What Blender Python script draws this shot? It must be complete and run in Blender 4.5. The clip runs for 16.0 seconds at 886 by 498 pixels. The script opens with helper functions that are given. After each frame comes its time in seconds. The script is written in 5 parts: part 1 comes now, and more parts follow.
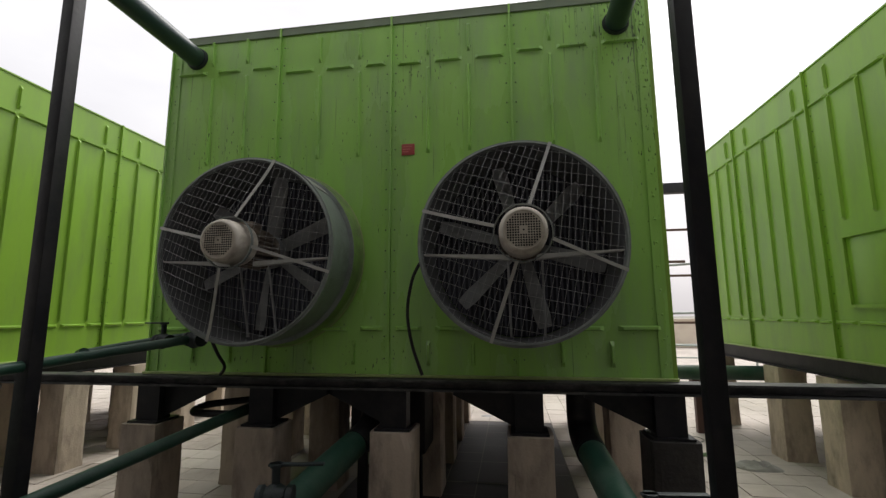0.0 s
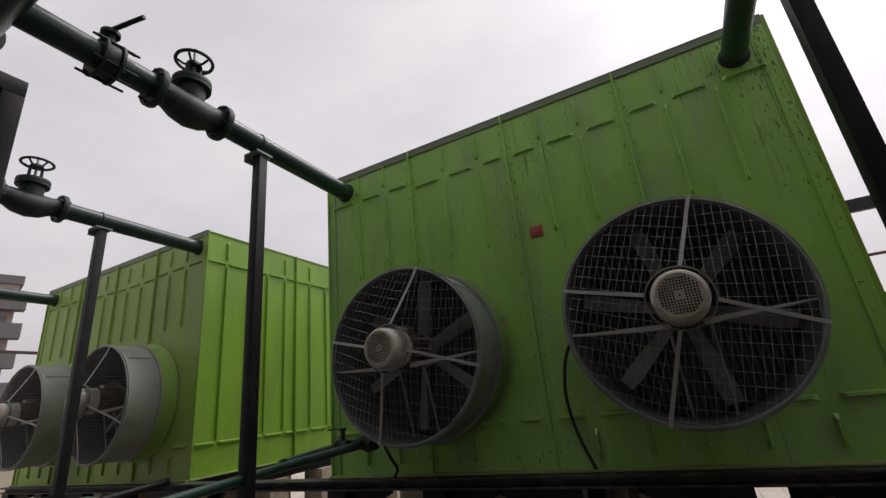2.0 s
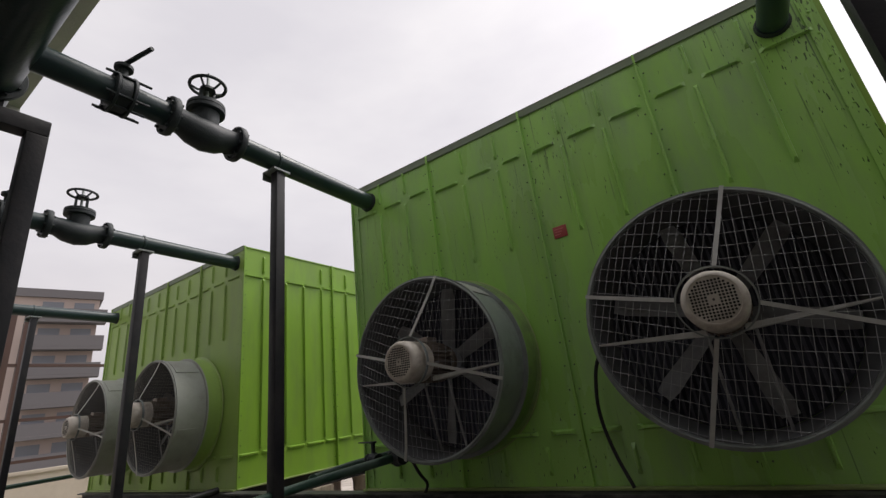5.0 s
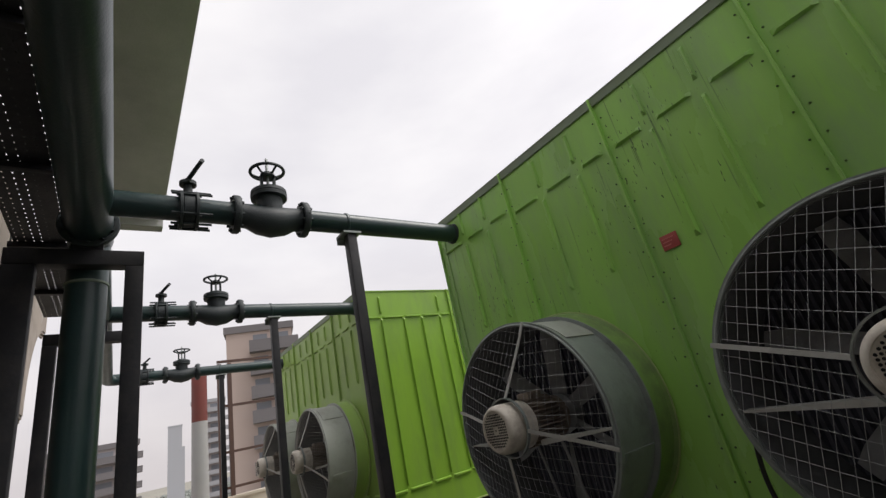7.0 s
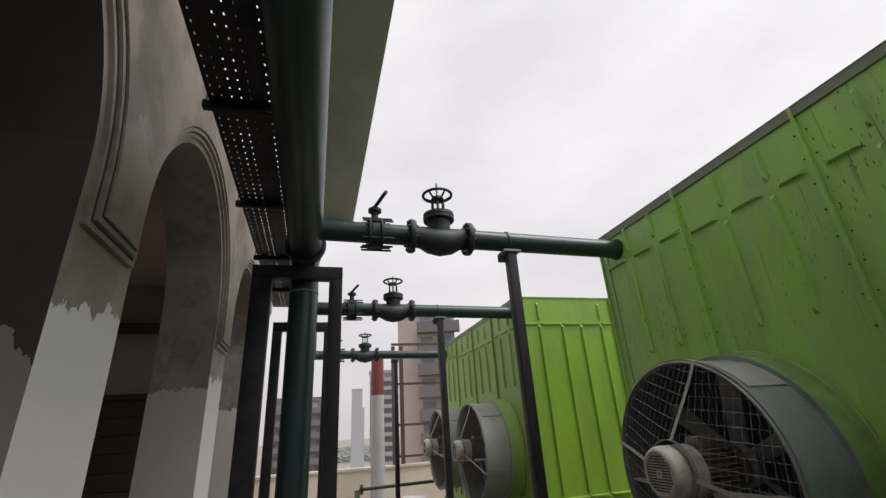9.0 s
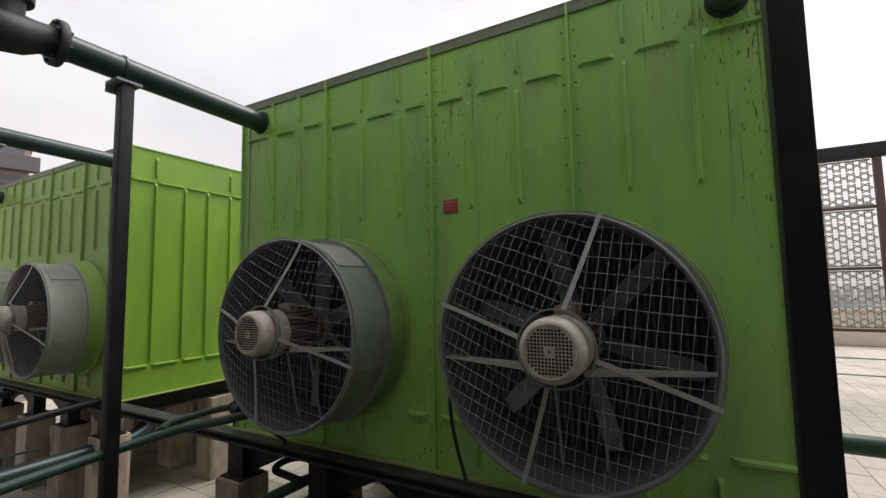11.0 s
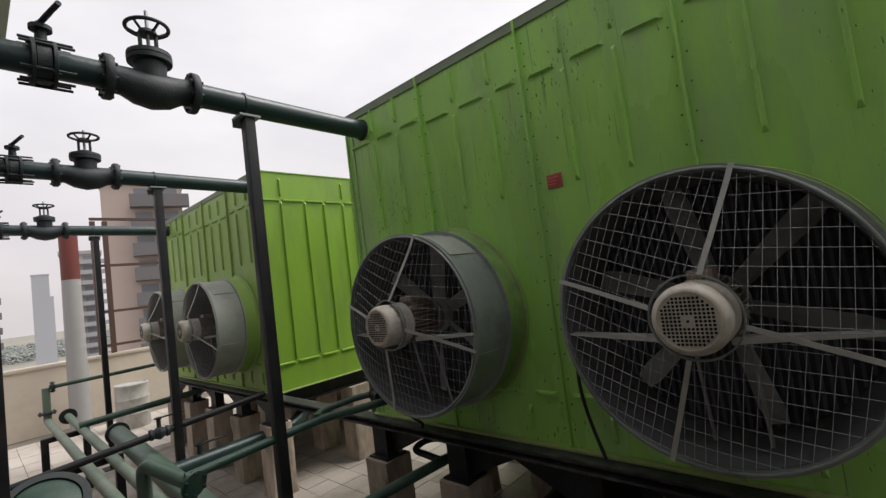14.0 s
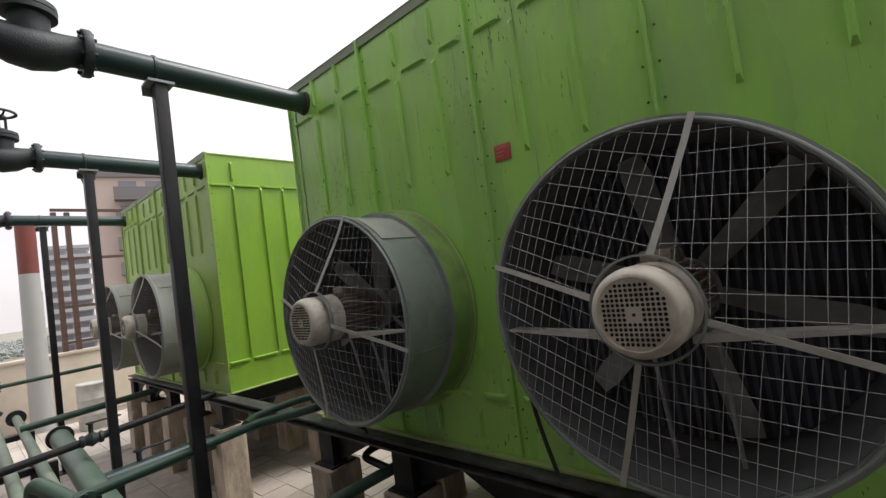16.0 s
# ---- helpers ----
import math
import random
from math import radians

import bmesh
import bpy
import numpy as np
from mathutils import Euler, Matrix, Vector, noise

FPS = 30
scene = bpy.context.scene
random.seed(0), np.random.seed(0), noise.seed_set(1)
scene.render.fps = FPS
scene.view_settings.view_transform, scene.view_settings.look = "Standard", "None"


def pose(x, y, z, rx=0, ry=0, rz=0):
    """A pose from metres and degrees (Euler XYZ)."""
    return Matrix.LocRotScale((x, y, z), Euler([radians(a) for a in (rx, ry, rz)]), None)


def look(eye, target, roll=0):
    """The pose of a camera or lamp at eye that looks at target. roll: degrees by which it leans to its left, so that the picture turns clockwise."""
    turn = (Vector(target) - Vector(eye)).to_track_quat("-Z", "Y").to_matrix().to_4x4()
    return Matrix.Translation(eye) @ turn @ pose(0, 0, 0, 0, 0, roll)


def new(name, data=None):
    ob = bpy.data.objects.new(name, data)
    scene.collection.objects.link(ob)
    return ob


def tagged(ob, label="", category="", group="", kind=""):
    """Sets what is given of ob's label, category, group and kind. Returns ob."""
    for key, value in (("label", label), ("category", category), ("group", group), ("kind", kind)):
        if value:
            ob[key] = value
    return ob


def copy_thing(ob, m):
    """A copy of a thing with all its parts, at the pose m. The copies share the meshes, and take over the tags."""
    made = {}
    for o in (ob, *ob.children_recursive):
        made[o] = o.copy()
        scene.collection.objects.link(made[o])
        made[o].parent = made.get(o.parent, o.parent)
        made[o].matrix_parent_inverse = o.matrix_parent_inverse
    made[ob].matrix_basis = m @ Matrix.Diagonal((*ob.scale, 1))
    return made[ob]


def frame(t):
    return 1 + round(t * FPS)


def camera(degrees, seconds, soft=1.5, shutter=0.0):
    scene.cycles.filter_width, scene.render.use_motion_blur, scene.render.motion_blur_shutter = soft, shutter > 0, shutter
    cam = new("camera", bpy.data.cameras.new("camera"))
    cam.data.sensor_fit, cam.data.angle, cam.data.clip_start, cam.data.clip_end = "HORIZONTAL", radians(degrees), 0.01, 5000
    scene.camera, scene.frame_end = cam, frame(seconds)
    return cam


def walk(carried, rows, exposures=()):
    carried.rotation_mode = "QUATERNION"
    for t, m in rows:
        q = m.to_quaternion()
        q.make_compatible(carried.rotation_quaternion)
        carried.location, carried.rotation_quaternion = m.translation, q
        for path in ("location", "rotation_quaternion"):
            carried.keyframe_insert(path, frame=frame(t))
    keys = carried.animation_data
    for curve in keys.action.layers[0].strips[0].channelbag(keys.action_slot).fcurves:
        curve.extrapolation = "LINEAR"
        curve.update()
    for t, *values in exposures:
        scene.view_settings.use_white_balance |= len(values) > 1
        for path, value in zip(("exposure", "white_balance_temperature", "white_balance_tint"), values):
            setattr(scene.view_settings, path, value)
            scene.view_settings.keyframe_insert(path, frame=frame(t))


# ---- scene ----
# camera and walk
cam = camera(90.4, 16.0, soft=1.4)
PATH = [
    (0, (0.06, 0.035, 1.208), (-0.236, 1.992, 1.493), -0.4),
    (0.5, (0.051, -0.004, 1.241), (-0.425, 1.895, 1.65), -2.5),
    (1, (0.068, -0.006, 1.26), (-0.552, 1.82, 1.791), -5.1),
    (1.5, (0.084, -0.004, 1.269), (-0.635, 1.762, 1.871), -5.3),
    (2, (0.079, -0.016, 1.27), (-0.757, 1.679, 1.923), -6.0),
    (2.5, (0.064, -0.04, 1.294), (-0.819, 1.616, 1.987), -8.1),
    (3, (0.055, -0.037, 1.285), (-0.845, 1.584, 2.034), -9.1),
    (3.5, (0.046, -0.08, 1.337), (-0.878, 1.519, 2.107), -9.7),
    (4, (0.079, -0.038, 1.292), (-0.891, 1.516, 2.095), -8.6),
    (4.2, (0.096, -0.019, 1.308), (-0.88, 1.557, 2.059), -6.9),
    (6.5, (0.424, 0.61, 1.534), (-0.757, 2.102, 2.149), -11.9),
    (7, (0.427, 0.663, 1.785), (-1.039, 1.83, 2.484), -12.7),
    (7.5, (0.577, 0.607, 1.885), (-1.193, 1.088, 2.682), -6.7),
    (8, (0.651, 0.576, 1.923), (-1.136, 0.999, 2.717), -6.4),
    (8.5, (0.636, 0.566, 1.939), (-1.163, 0.942, 2.726), -5.6),
    (9, (0.615, 0.592, 1.953), (-1.162, 1.122, 2.704), -3.7),
    (9.5, (0.626, 0.622, 1.956), (-1.061, 1.431, 2.663), -2.1),
    (10, (0.644, 0.625, 1.946), (-0.869, 1.788, 2.547), -1.4),
    (10.2, (0.641, 0.637, 1.94), (-0.755, 1.989, 2.415), -1.1),
    (12.3, (0.637, 0.687, 1.905), (-0.07, 2.557, 1.963), -3.6),
    (12.5, (0.633, 0.689, 1.907), (-0.067, 2.562, 1.964), -3.6),
    (13, (0.616, 0.63, 1.928), (-0.398, 2.352, 2.002), -3.8),
    (13.5, (0.601, 0.6, 1.932), (-0.733, 2.086, 2.051), -5.3),
    (14, (0.61, 0.64, 1.927), (-0.736, 2.114, 2.049), -7.2),
    (14.5, (0.636, 0.693, 1.914), (-0.6, 2.262, 2.019), -8.6),
    (15, (0.589, 0.682, 1.889), (-0.631, 2.263, 1.988), -8.7),
    (15.5, (0.569, 0.826, 1.862), (-0.647, 2.412, 1.947), -8.6),
    (16, (0.598, 1.14, 1.855), (-0.732, 2.632, 1.939), -7.6),
]
EXPOSURES = [(0.0, 0.40, 6500, 10), (0.5, -0.10, 6500, 15), (1.5, -0.15, 6500, 15), (2.5, -0.09, 6500, 15), (3.5, -0.04, 6500, 15), (4.2, 0.00, 6500, 15), (6.5, 0.20, 6500, 12), (7.0, 0.24, 6500, 12), (9.0, 0.18, 6500, 12), (9.5, 0.10, 6500, 12), (10.0, 0.16, 6500, 12), (12.5, 0.42, 6500, 12), (13.0, 0.27, 6500, 12), (14.5, 0.32, 6500, 12), (15.0, 0.50, 6500, 12), (15.5, 0.62, 6500, 12), (16.0, 0.68, 6500, 12)]
walk(cam, [(t, look(eye, target, roll)) for t, eye, target, roll in PATH], EXPOSURES)


# ---- world, sun, exposure ----
FLOOR = -0.40
world = bpy.data.worlds.new("overcast_sky")
scene.world = world
world.use_nodes = True
wn, wl = world.node_tree.nodes, world.node_tree.links
wbg = wn["Background"]
sky = wn.new("ShaderNodeTexSky")
sky.sky_type = "NISHITA"
sky.sun_disc = False
sky.sun_elevation = radians(50)
sky.sun_rotation = radians(30)
sky.air_density, sky.dust_density, sky.ozone_density = 1.0, 6.0, 1.0
grey = wn.new("ShaderNodeHueSaturation")
grey.inputs["Saturation"].default_value = 0.10
grey.inputs["Value"].default_value = 1.0
coord = wn.new("ShaderNodeTexCoord")
cmap = wn.new("ShaderNodeMapping")
cmap.inputs["Scale"].default_value = (1.0, 1.0, 2.6)
cloud = wn.new("ShaderNodeTexNoise")
cloud.inputs["Scale"].default_value = 2.2
cloud.inputs["Detail"].default_value = 5.0
cramp = wn.new("ShaderNodeValToRGB")
cramp.color_ramp.elements[0].position, cramp.color_ramp.elements[1].position = 0.35, 0.7
cramp.color_ramp.elements[0].color = (0.83, 0.83, 0.86, 1)
cramp.color_ramp.elements[1].color = (1.0, 1.0, 1.0, 1)
veil = wn.new("ShaderNodeMix")
veil.data_type, veil.blend_type = "RGBA", "MIX"
veil.inputs[0].default_value = 0.80
veil.inputs[7].default_value = (6.75, 6.66, 6.68, 1)
cmul = wn.new("ShaderNodeMix")
cmul.data_type, cmul.blend_type = "RGBA", "MULTIPLY"
cmul.inputs[0].default_value = 1.0
wl.new(sky.outputs[0], grey.inputs["Color"])
wl.new(coord.outputs["Generated"], cmap.inputs[0])
wl.new(cmap.outputs[0], cloud.inputs["Vector"])
wl.new(cloud.outputs["Fac"], cramp.inputs[0])
wl.new(grey.outputs[0], veil.inputs[6])
wl.new(veil.outputs[2], cmul.inputs[6])
wl.new(cramp.outputs[0], cmul.inputs[7])
hsep = wn.new("ShaderNodeSeparateXYZ")
hramp = wn.new("ShaderNodeValToRGB")
hramp.color_ramp.elements[0].position, hramp.color_ramp.elements[1].position = 0.0, 0.38
hramp.color_ramp.elements[0].color = (0.80, 0.765, 0.755, 1)
hramp.color_ramp.elements[1].color = (1.0, 1.0, 1.0, 1)
haze = wn.new("ShaderNodeMix")
haze.data_type, haze.blend_type = "RGBA", "MULTIPLY"
haze.inputs[0].default_value = 1.0
wl.new(coord.outputs["Generated"], hsep.inputs[0])
wl.new(hsep.outputs["Z"], hramp.inputs[0])
wl.new(cmul.outputs[2], haze.inputs[6])
wl.new(hramp.outputs[0], haze.inputs[7])
wl.new(haze.outputs[2], wbg.inputs["Color"])
wbg.inputs["Strength"].default_value = 0.139
sun_data = bpy.data.lights.new("sun", "SUN")
sun_data.energy, sun_data.angle, sun_data.color = 1.7, radians(30), (1.0, 0.96, 0.9)
sun = new("sun", sun_data)
sun.matrix_world = look((6, 10, 20), (0, 0, 0))


# ---- materials ----
def mat(name, base, rough=0.5, metal=0.0, var=0.12, scale=3.0, fine=60.0, bump=0.1, dirt=None, dirt_amt=0.35, dirt_scale=1.6,
        stretch=(1, 1, 1), spec=0.5, rand=0.0):
    m = bpy.data.materials.new(name)
    m.use_nodes = True
    n, l = m.node_tree.nodes, m.node_tree.links
    b = n["Principled BSDF"]
    b.inputs["Metallic"].default_value = metal
    b.inputs["Specular IOR Level"].default_value = spec
    geo = n.new("ShaderNodeNewGeometry")
    mp = n.new("ShaderNodeMapping")
    mp.inputs["Scale"].default_value = stretch
    l.new(geo.outputs["Position"], mp.inputs[0])
    big = n.new("ShaderNodeTexNoise")
    big.inputs["Scale"].default_value, big.inputs["Detail"].default_value = scale, 6
    l.new(mp.outputs[0], big.inputs["Vector"])
    tiny = n.new("ShaderNodeTexNoise")
    tiny.inputs["Scale"].default_value, tiny.inputs["Detail"].default_value = fine, 4
    l.new(geo.outputs["Position"], tiny.inputs["Vector"])
    dark = n.new("ShaderNodeMix")
    dark.data_type = "RGBA"
    dark.inputs[6].default_value = (*[c * (1 - var) for c in base], 1)
    dark.inputs[7].default_value = (*[min(1, c * (1 + var)) for c in base], 1)
    l.new(big.outputs["Fac"], dark.inputs[0])
    col = dark.outputs[2]
    if dirt:
        dn = n.new("ShaderNodeTexNoise")
        dn.inputs["Scale"].default_value, dn.inputs["Detail"].default_value, dn.inputs["Roughness"].default_value = dirt_scale, 8, 0.65
        l.new(mp.outputs[0], dn.inputs["Vector"])
        dr = n.new("ShaderNodeMapRange")
        dr.inputs["From Min"].default_value, dr.inputs["From Max"].default_value = 0.45, 0.75
        dr.inputs["To Max"].default_value = dirt_amt
        l.new(dn.outputs["Fac"], dr.inputs["Value"])
        mx = n.new("ShaderNodeMix")
        mx.data_type = "RGBA"
        mx.inputs[7].default_value = (*dirt, 1)
        l.new(dr.outputs[0], mx.inputs[0])
        l.new(col, mx.inputs[6])
        col = mx.outputs[2]
    if rand:
        oi = n.new("ShaderNodeObjectInfo")
        rr = n.new("ShaderNodeMapRange")
        rr.inputs["To Min"].default_value, rr.inputs["To Max"].default_value = 1 - rand, 1 + rand
        l.new(oi.outputs["Random"], rr.inputs["Value"])
        hs = n.new("ShaderNodeHueSaturation")
        l.new(rr.outputs[0], hs.inputs["Value"])
        l.new(col, hs.inputs["Color"])
        col = hs.outputs[0]
    l.new(col, b.inputs["Base Color"])
    rg = n.new("ShaderNodeMapRange")
    rg.inputs["To Min"].default_value, rg.inputs["To Max"].default_value = max(0.03, rough - 0.12), min(1, rough + 0.12)
    l.new(big.outputs["Fac"], rg.inputs["Value"])
    l.new(rg.outputs[0], b.inputs["Roughness"])
    if bump:
        bp = n.new("ShaderNodeBump")
        bp.inputs["Strength"].default_value, bp.inputs["Distance"].default_value = bump, 0.01
        l.new(tiny.outputs["Fac"], bp.inputs["Height"])
        l.new(bp.outputs[0], b.inputs["Normal"])
    return m


GREEN = mat("green_paint", (0.258, 0.450, 0.052), 0.36, var=0.14, scale=1.1, fine=9, bump=0.10, dirt=(0.16, 0.22, 0.09), dirt_amt=0.5,
            dirt_scale=2.0, stretch=(2.2, 2.2, 0.5))
GREEN_DUSTY = mat("dusty_green_paint", (0.31, 0.47, 0.105), 0.5, var=0.18, scale=1.1, fine=9, bump=0.10, dirt=(0.25, 0.33, 0.14), dirt_amt=0.6, dirt_scale=2.0, stretch=(2.2, 2.2, 0.5))
GREEN_DULL = mat("dull_green_paint", (0.23, 0.38, 0.095), 0.5, var=0.25, scale=3, fine=20, bump=0.1, dirt=(0.12, 0.13, 0.09), dirt_amt=0.7, dirt_scale=4)
GREEN_DARK = mat("green_bolt_paint", (0.09, 0.155, 0.035), 0.5, bump=0)
GREEN_EDGE = mat("pale_green_edge", (0.36, 0.45, 0.16), 0.5, dirt=(0.2, 0.2, 0.14), dirt_amt=0.6, dirt_scale=9)
GALV = mat("galvanised_grey", (0.33, 0.36, 0.35), 0.5, metal=0.25, var=0.2, scale=5, dirt=(0.13, 0.14, 0.12), dirt_amt=0.6, dirt_scale=4)
BAR = mat("pale_steel_bar", (0.50, 0.50, 0.47), 0.5, metal=0.1, dirt=(0.3, 0.28, 0.25), dirt_amt=0.6, dirt_scale=9)
LINER = mat("dark_liner", (0.13, 0.135, 0.14), 0.8, bump=0.1)
# grey-green tone paints the shade below the casing's top lip
RIM = mat("shaded_rim", (0.20, 0.25, 0.165), 0.6, var=0.3, scale=4, dirt=(0.20, 0.26, 0.12), dirt_amt=0.7, dirt_scale=7, stretch=(1, 1, 0.4))
WIRE = mat("guard_wire", (0.46, 0.47, 0.47), 0.5, metal=0.2, bump=0)
# casing sheet for the main tower's fans, which get less light
GALV_DARK = mat("dark_galvanised", (0.29, 0.32, 0.305), 0.5, metal=0.25, var=0.25, scale=5, dirt=(0.08, 0.085, 0.075), dirt_amt=0.7, dirt_scale=4)
# paler copy for the brighter-lit west fans; also the pale cover strip
GALV_PALE = mat("pale_lit_sheet", (0.40, 0.41, 0.38), 0.6, metal=0.1, var=0.15, scale=5, dirt=(0.22, 0.21, 0.18), dirt_amt=0.6, dirt_scale=5)
WIRE_DUSTY = mat("dusty_guard_wire", (0.42, 0.40, 0.36), 0.7, bump=0)
BLADE = mat("blade_grey", (0.34, 0.35, 0.36), 0.55, var=0.2, dirt=(0.08, 0.08, 0.07), dirt_amt=0.6, dirt_scale=5)
JACKET = mat("rusty_motor_jacket", (0.30, 0.245, 0.20), 0.65, var=0.25, scale=12, dirt=(0.10, 0.07, 0.055), dirt_amt=0.8, dirt_scale=14)
BEIGE = mat("motor_beige", (0.62, 0.57, 0.49), 0.5, var=0.1, scale=8, dirt=(0.20, 0.15, 0.11), dirt_amt=0.7, dirt_scale=11)
HOLE = mat("dark_hole", (0.012, 0.012, 0.012), 0.9, bump=0)
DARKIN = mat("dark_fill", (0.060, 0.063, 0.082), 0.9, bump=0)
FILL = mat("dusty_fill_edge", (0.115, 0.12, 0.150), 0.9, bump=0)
BLACK = mat("black_steel_paint", (0.012, 0.012, 0.015), 0.5, spec=0.3, var=0.3, scale=5, fine=40, bump=0.15, dirt=(0.045, 0.040, 0.038), dirt_amt=0.5, dirt_scale=6)
BLACK_DUSTY = mat("dusty_black_steel", (0.030, 0.030, 0.032), 0.6, var=0.3, scale=5, fine=40, bump=0.15, dirt=(0.17, 0.16, 0.15), dirt_amt=0.75, dirt_scale=5)
PIPE = mat("dark_green_pipe", (0.018, 0.042, 0.043), 0.36, var=0.2, scale=4, bump=0.12, dirt=(0.04, 0.06, 0.055), dirt_amt=0.5, dirt_scale=5)
PIPE_LOW = mat("green_pipe", (0.020, 0.068, 0.045), 0.46, var=0.2, scale=4, bump=0.12, dirt=(0.11, 0.13, 0.11), dirt_amt=0.55, dirt_scale=4)
PIPE_MID = mat("weathered_green_pipe", (0.075, 0.130, 0.095), 0.5, var=0.25, scale=4, bump=0.12, dirt=(0.17, 0.18, 0.15), dirt_amt=0.6, dirt_scale=4)
PIPE_DUSTY = mat("dusty_green_pipe", (0.15, 0.20, 0.15), 0.6, var=0.25, scale=4, dirt=(0.27, 0.27, 0.23), dirt_amt=0.7, dirt_scale=3)
IRON = mat("cast_iron", (0.020, 0.029, 0.032), 0.55, var=0.25, scale=9, fine=120, bump=0.3, dirt=(0.04, 0.045, 0.045), dirt_amt=0.5, dirt_scale=9)
CONC_BLACK = mat("black_concrete", (0.035, 0.032, 0.030), 0.8, var=0.3, scale=6, fine=45, bump=0.5, dirt=(0.10, 0.085, 0.07), dirt_amt=0.5, dirt_scale=5)
CONC = mat("concrete_block", (0.50, 0.415, 0.335), 0.85, var=0.25, scale=6, fine=60, bump=0.3, dirt=(0.11, 0.085, 0.07), dirt_amt=0.85, dirt_scale=3.6, stretch=(1.5, 1.5, 0.6), rand=0.18)
TILE = mat("roof_tile", (0.56, 0.505, 0.45), 0.8, var=0.14, scale=1.2, fine=70, bump=0.3, dirt=(0.27, 0.23, 0.19), dirt_amt=0.7, dirt_scale=0.9, rand=0.08)
# tile tone lowered to carry the towers' shade on the floor
TILE_DIM = mat("dim_tile", (0.46, 0.405, 0.355), 0.8, var=0.2, scale=1.4, fine=70, bump=0.3, dirt=(0.15, 0.125, 0.10), dirt_amt=0.8, dirt_scale=1.1, rand=0.10)
# near-black tone stands for shade on the floor and cuts its bounce light
TILE_SHADE = mat("shaded_tile", (0.072, 0.060, 0.052), 0.7, var=0.25, scale=1.5, fine=70, bump=0.3, dirt=(0.06, 0.055, 0.05), dirt_amt=0.7, dirt_scale=0.9, rand=0.08)
GROUT = mat("grout", (0.22, 0.19, 0.16), 0.9, bump=0.3)
PARAPET = mat("cream_parapet", (0.60, 0.53, 0.44), 0.8, var=0.1, scale=1, bump=0.2, dirt=(0.35, 0.29, 0.23), dirt_amt=0.6, dirt_scale=0.8)
SLAB = mat("slab_concrete", (0.46, 0.46, 0.45), 0.8, var=0.12, scale=1.4, bump=0.2, dirt=(0.2, 0.2, 0.19), dirt_amt=0.5, dirt_scale=1.0)
BROWN = mat("brown_steel", (0.085, 0.045, 0.035), 0.6, var=0.2, dirt=(0.05, 0.03, 0.03))
RED = mat("red_paint", (0.17, 0.035, 0.028), 0.55, var=0.2, dirt=(0.12, 0.05, 0.04), dirt_amt=0.5)
WHITE = mat("white_paint", (0.34, 0.34, 0.34), 0.6, var=0.06, dirt=(0.4, 0.38, 0.36), dirt_amt=0.5)
PLATE = mat("red_plate", (0.40, 0.075, 0.065), 0.4, bump=0.02)
PLATE_TXT = mat("plate_pale_print", (0.6, 0.2, 0.18), 0.5, bump=0)
RUBBER = mat("black_rubber", (0.018, 0.018, 0.018), 0.5, bump=0.05)
RUBBER_DUST = mat("dusty_grey_cloth", (0.34, 0.33, 0.31), 0.9, var=0.3, scale=12, bump=0.4)
WEED = mat("weed_green", (0.07, 0.13, 0.04), 0.8, var=0.4, scale=30, bump=0.4)
BLUEGREY = mat("weathered_drum", (0.45, 0.435, 0.41), 0.7, var=0.2, dirt=(0.2, 0.2, 0.2), dirt_amt=0.75, dirt_scale=5)
JALI = mat("grey_white_screen", (0.40, 0.37, 0.34), 0.6, bump=0.05)
PLASTER_IN = mat("corridor_plaster", (0.55, 0.44, 0.38), 0.85, var=0.2, scale=1, dirt=(0.26, 0.20, 0.17), dirt_amt=0.6, dirt_scale=0.9)
PLASTER_END = mat("grey_corridor_render", (0.37, 0.335, 0.31), 0.85, var=0.22, scale=1, dirt=(0.2, 0.18, 0.165), dirt_amt=0.6, dirt_scale=0.9)
DOOR = mat("dark_door", (0.06, 0.055, 0.05), 0.6)
FIELD = mat("far_ground", (0.27, 0.255, 0.215), 0.95, var=0.5, scale=0.012, fine=0.1, bump=0, dirt=(0.24, 0.245, 0.21), dirt_amt=0.9, dirt_scale=0.02)
# far base colours are paled and greyed in place of haze
B_BEIGE = mat("far_beige_render", (0.47, 0.38, 0.34), 0.9, var=0.05, scale=0.1, bump=0)
B_GREY = mat("far_grey_concrete", (0.36, 0.36, 0.38), 0.9, var=0.1, scale=0.1, bump=0)
B_DARK = mat("far_dark_slab", (0.17, 0.16, 0.165), 0.9, var=0.1, scale=0.1, bump=0)
B_GLASS = mat("far_window", (0.19, 0.20, 0.225), 0.3, var=0.15, scale=0.1, bump=0)
B_HAZE = mat("haze_grey_render", (0.41, 0.42, 0.45), 0.9, var=0.03, scale=0.05, bump=0)
B_PALE = mat("far_hazed_render", (0.56, 0.54, 0.53), 0.9, var=0.06, scale=0.05, bump=0)
B_BROWN = mat("far_brown_render", (0.38, 0.34, 0.335), 0.9, var=0.06, scale=0.1, bump=0)
TREES = mat("far_trees", (0.26, 0.28, 0.26), 0.95, var=0.12, scale=0.05, bump=0)


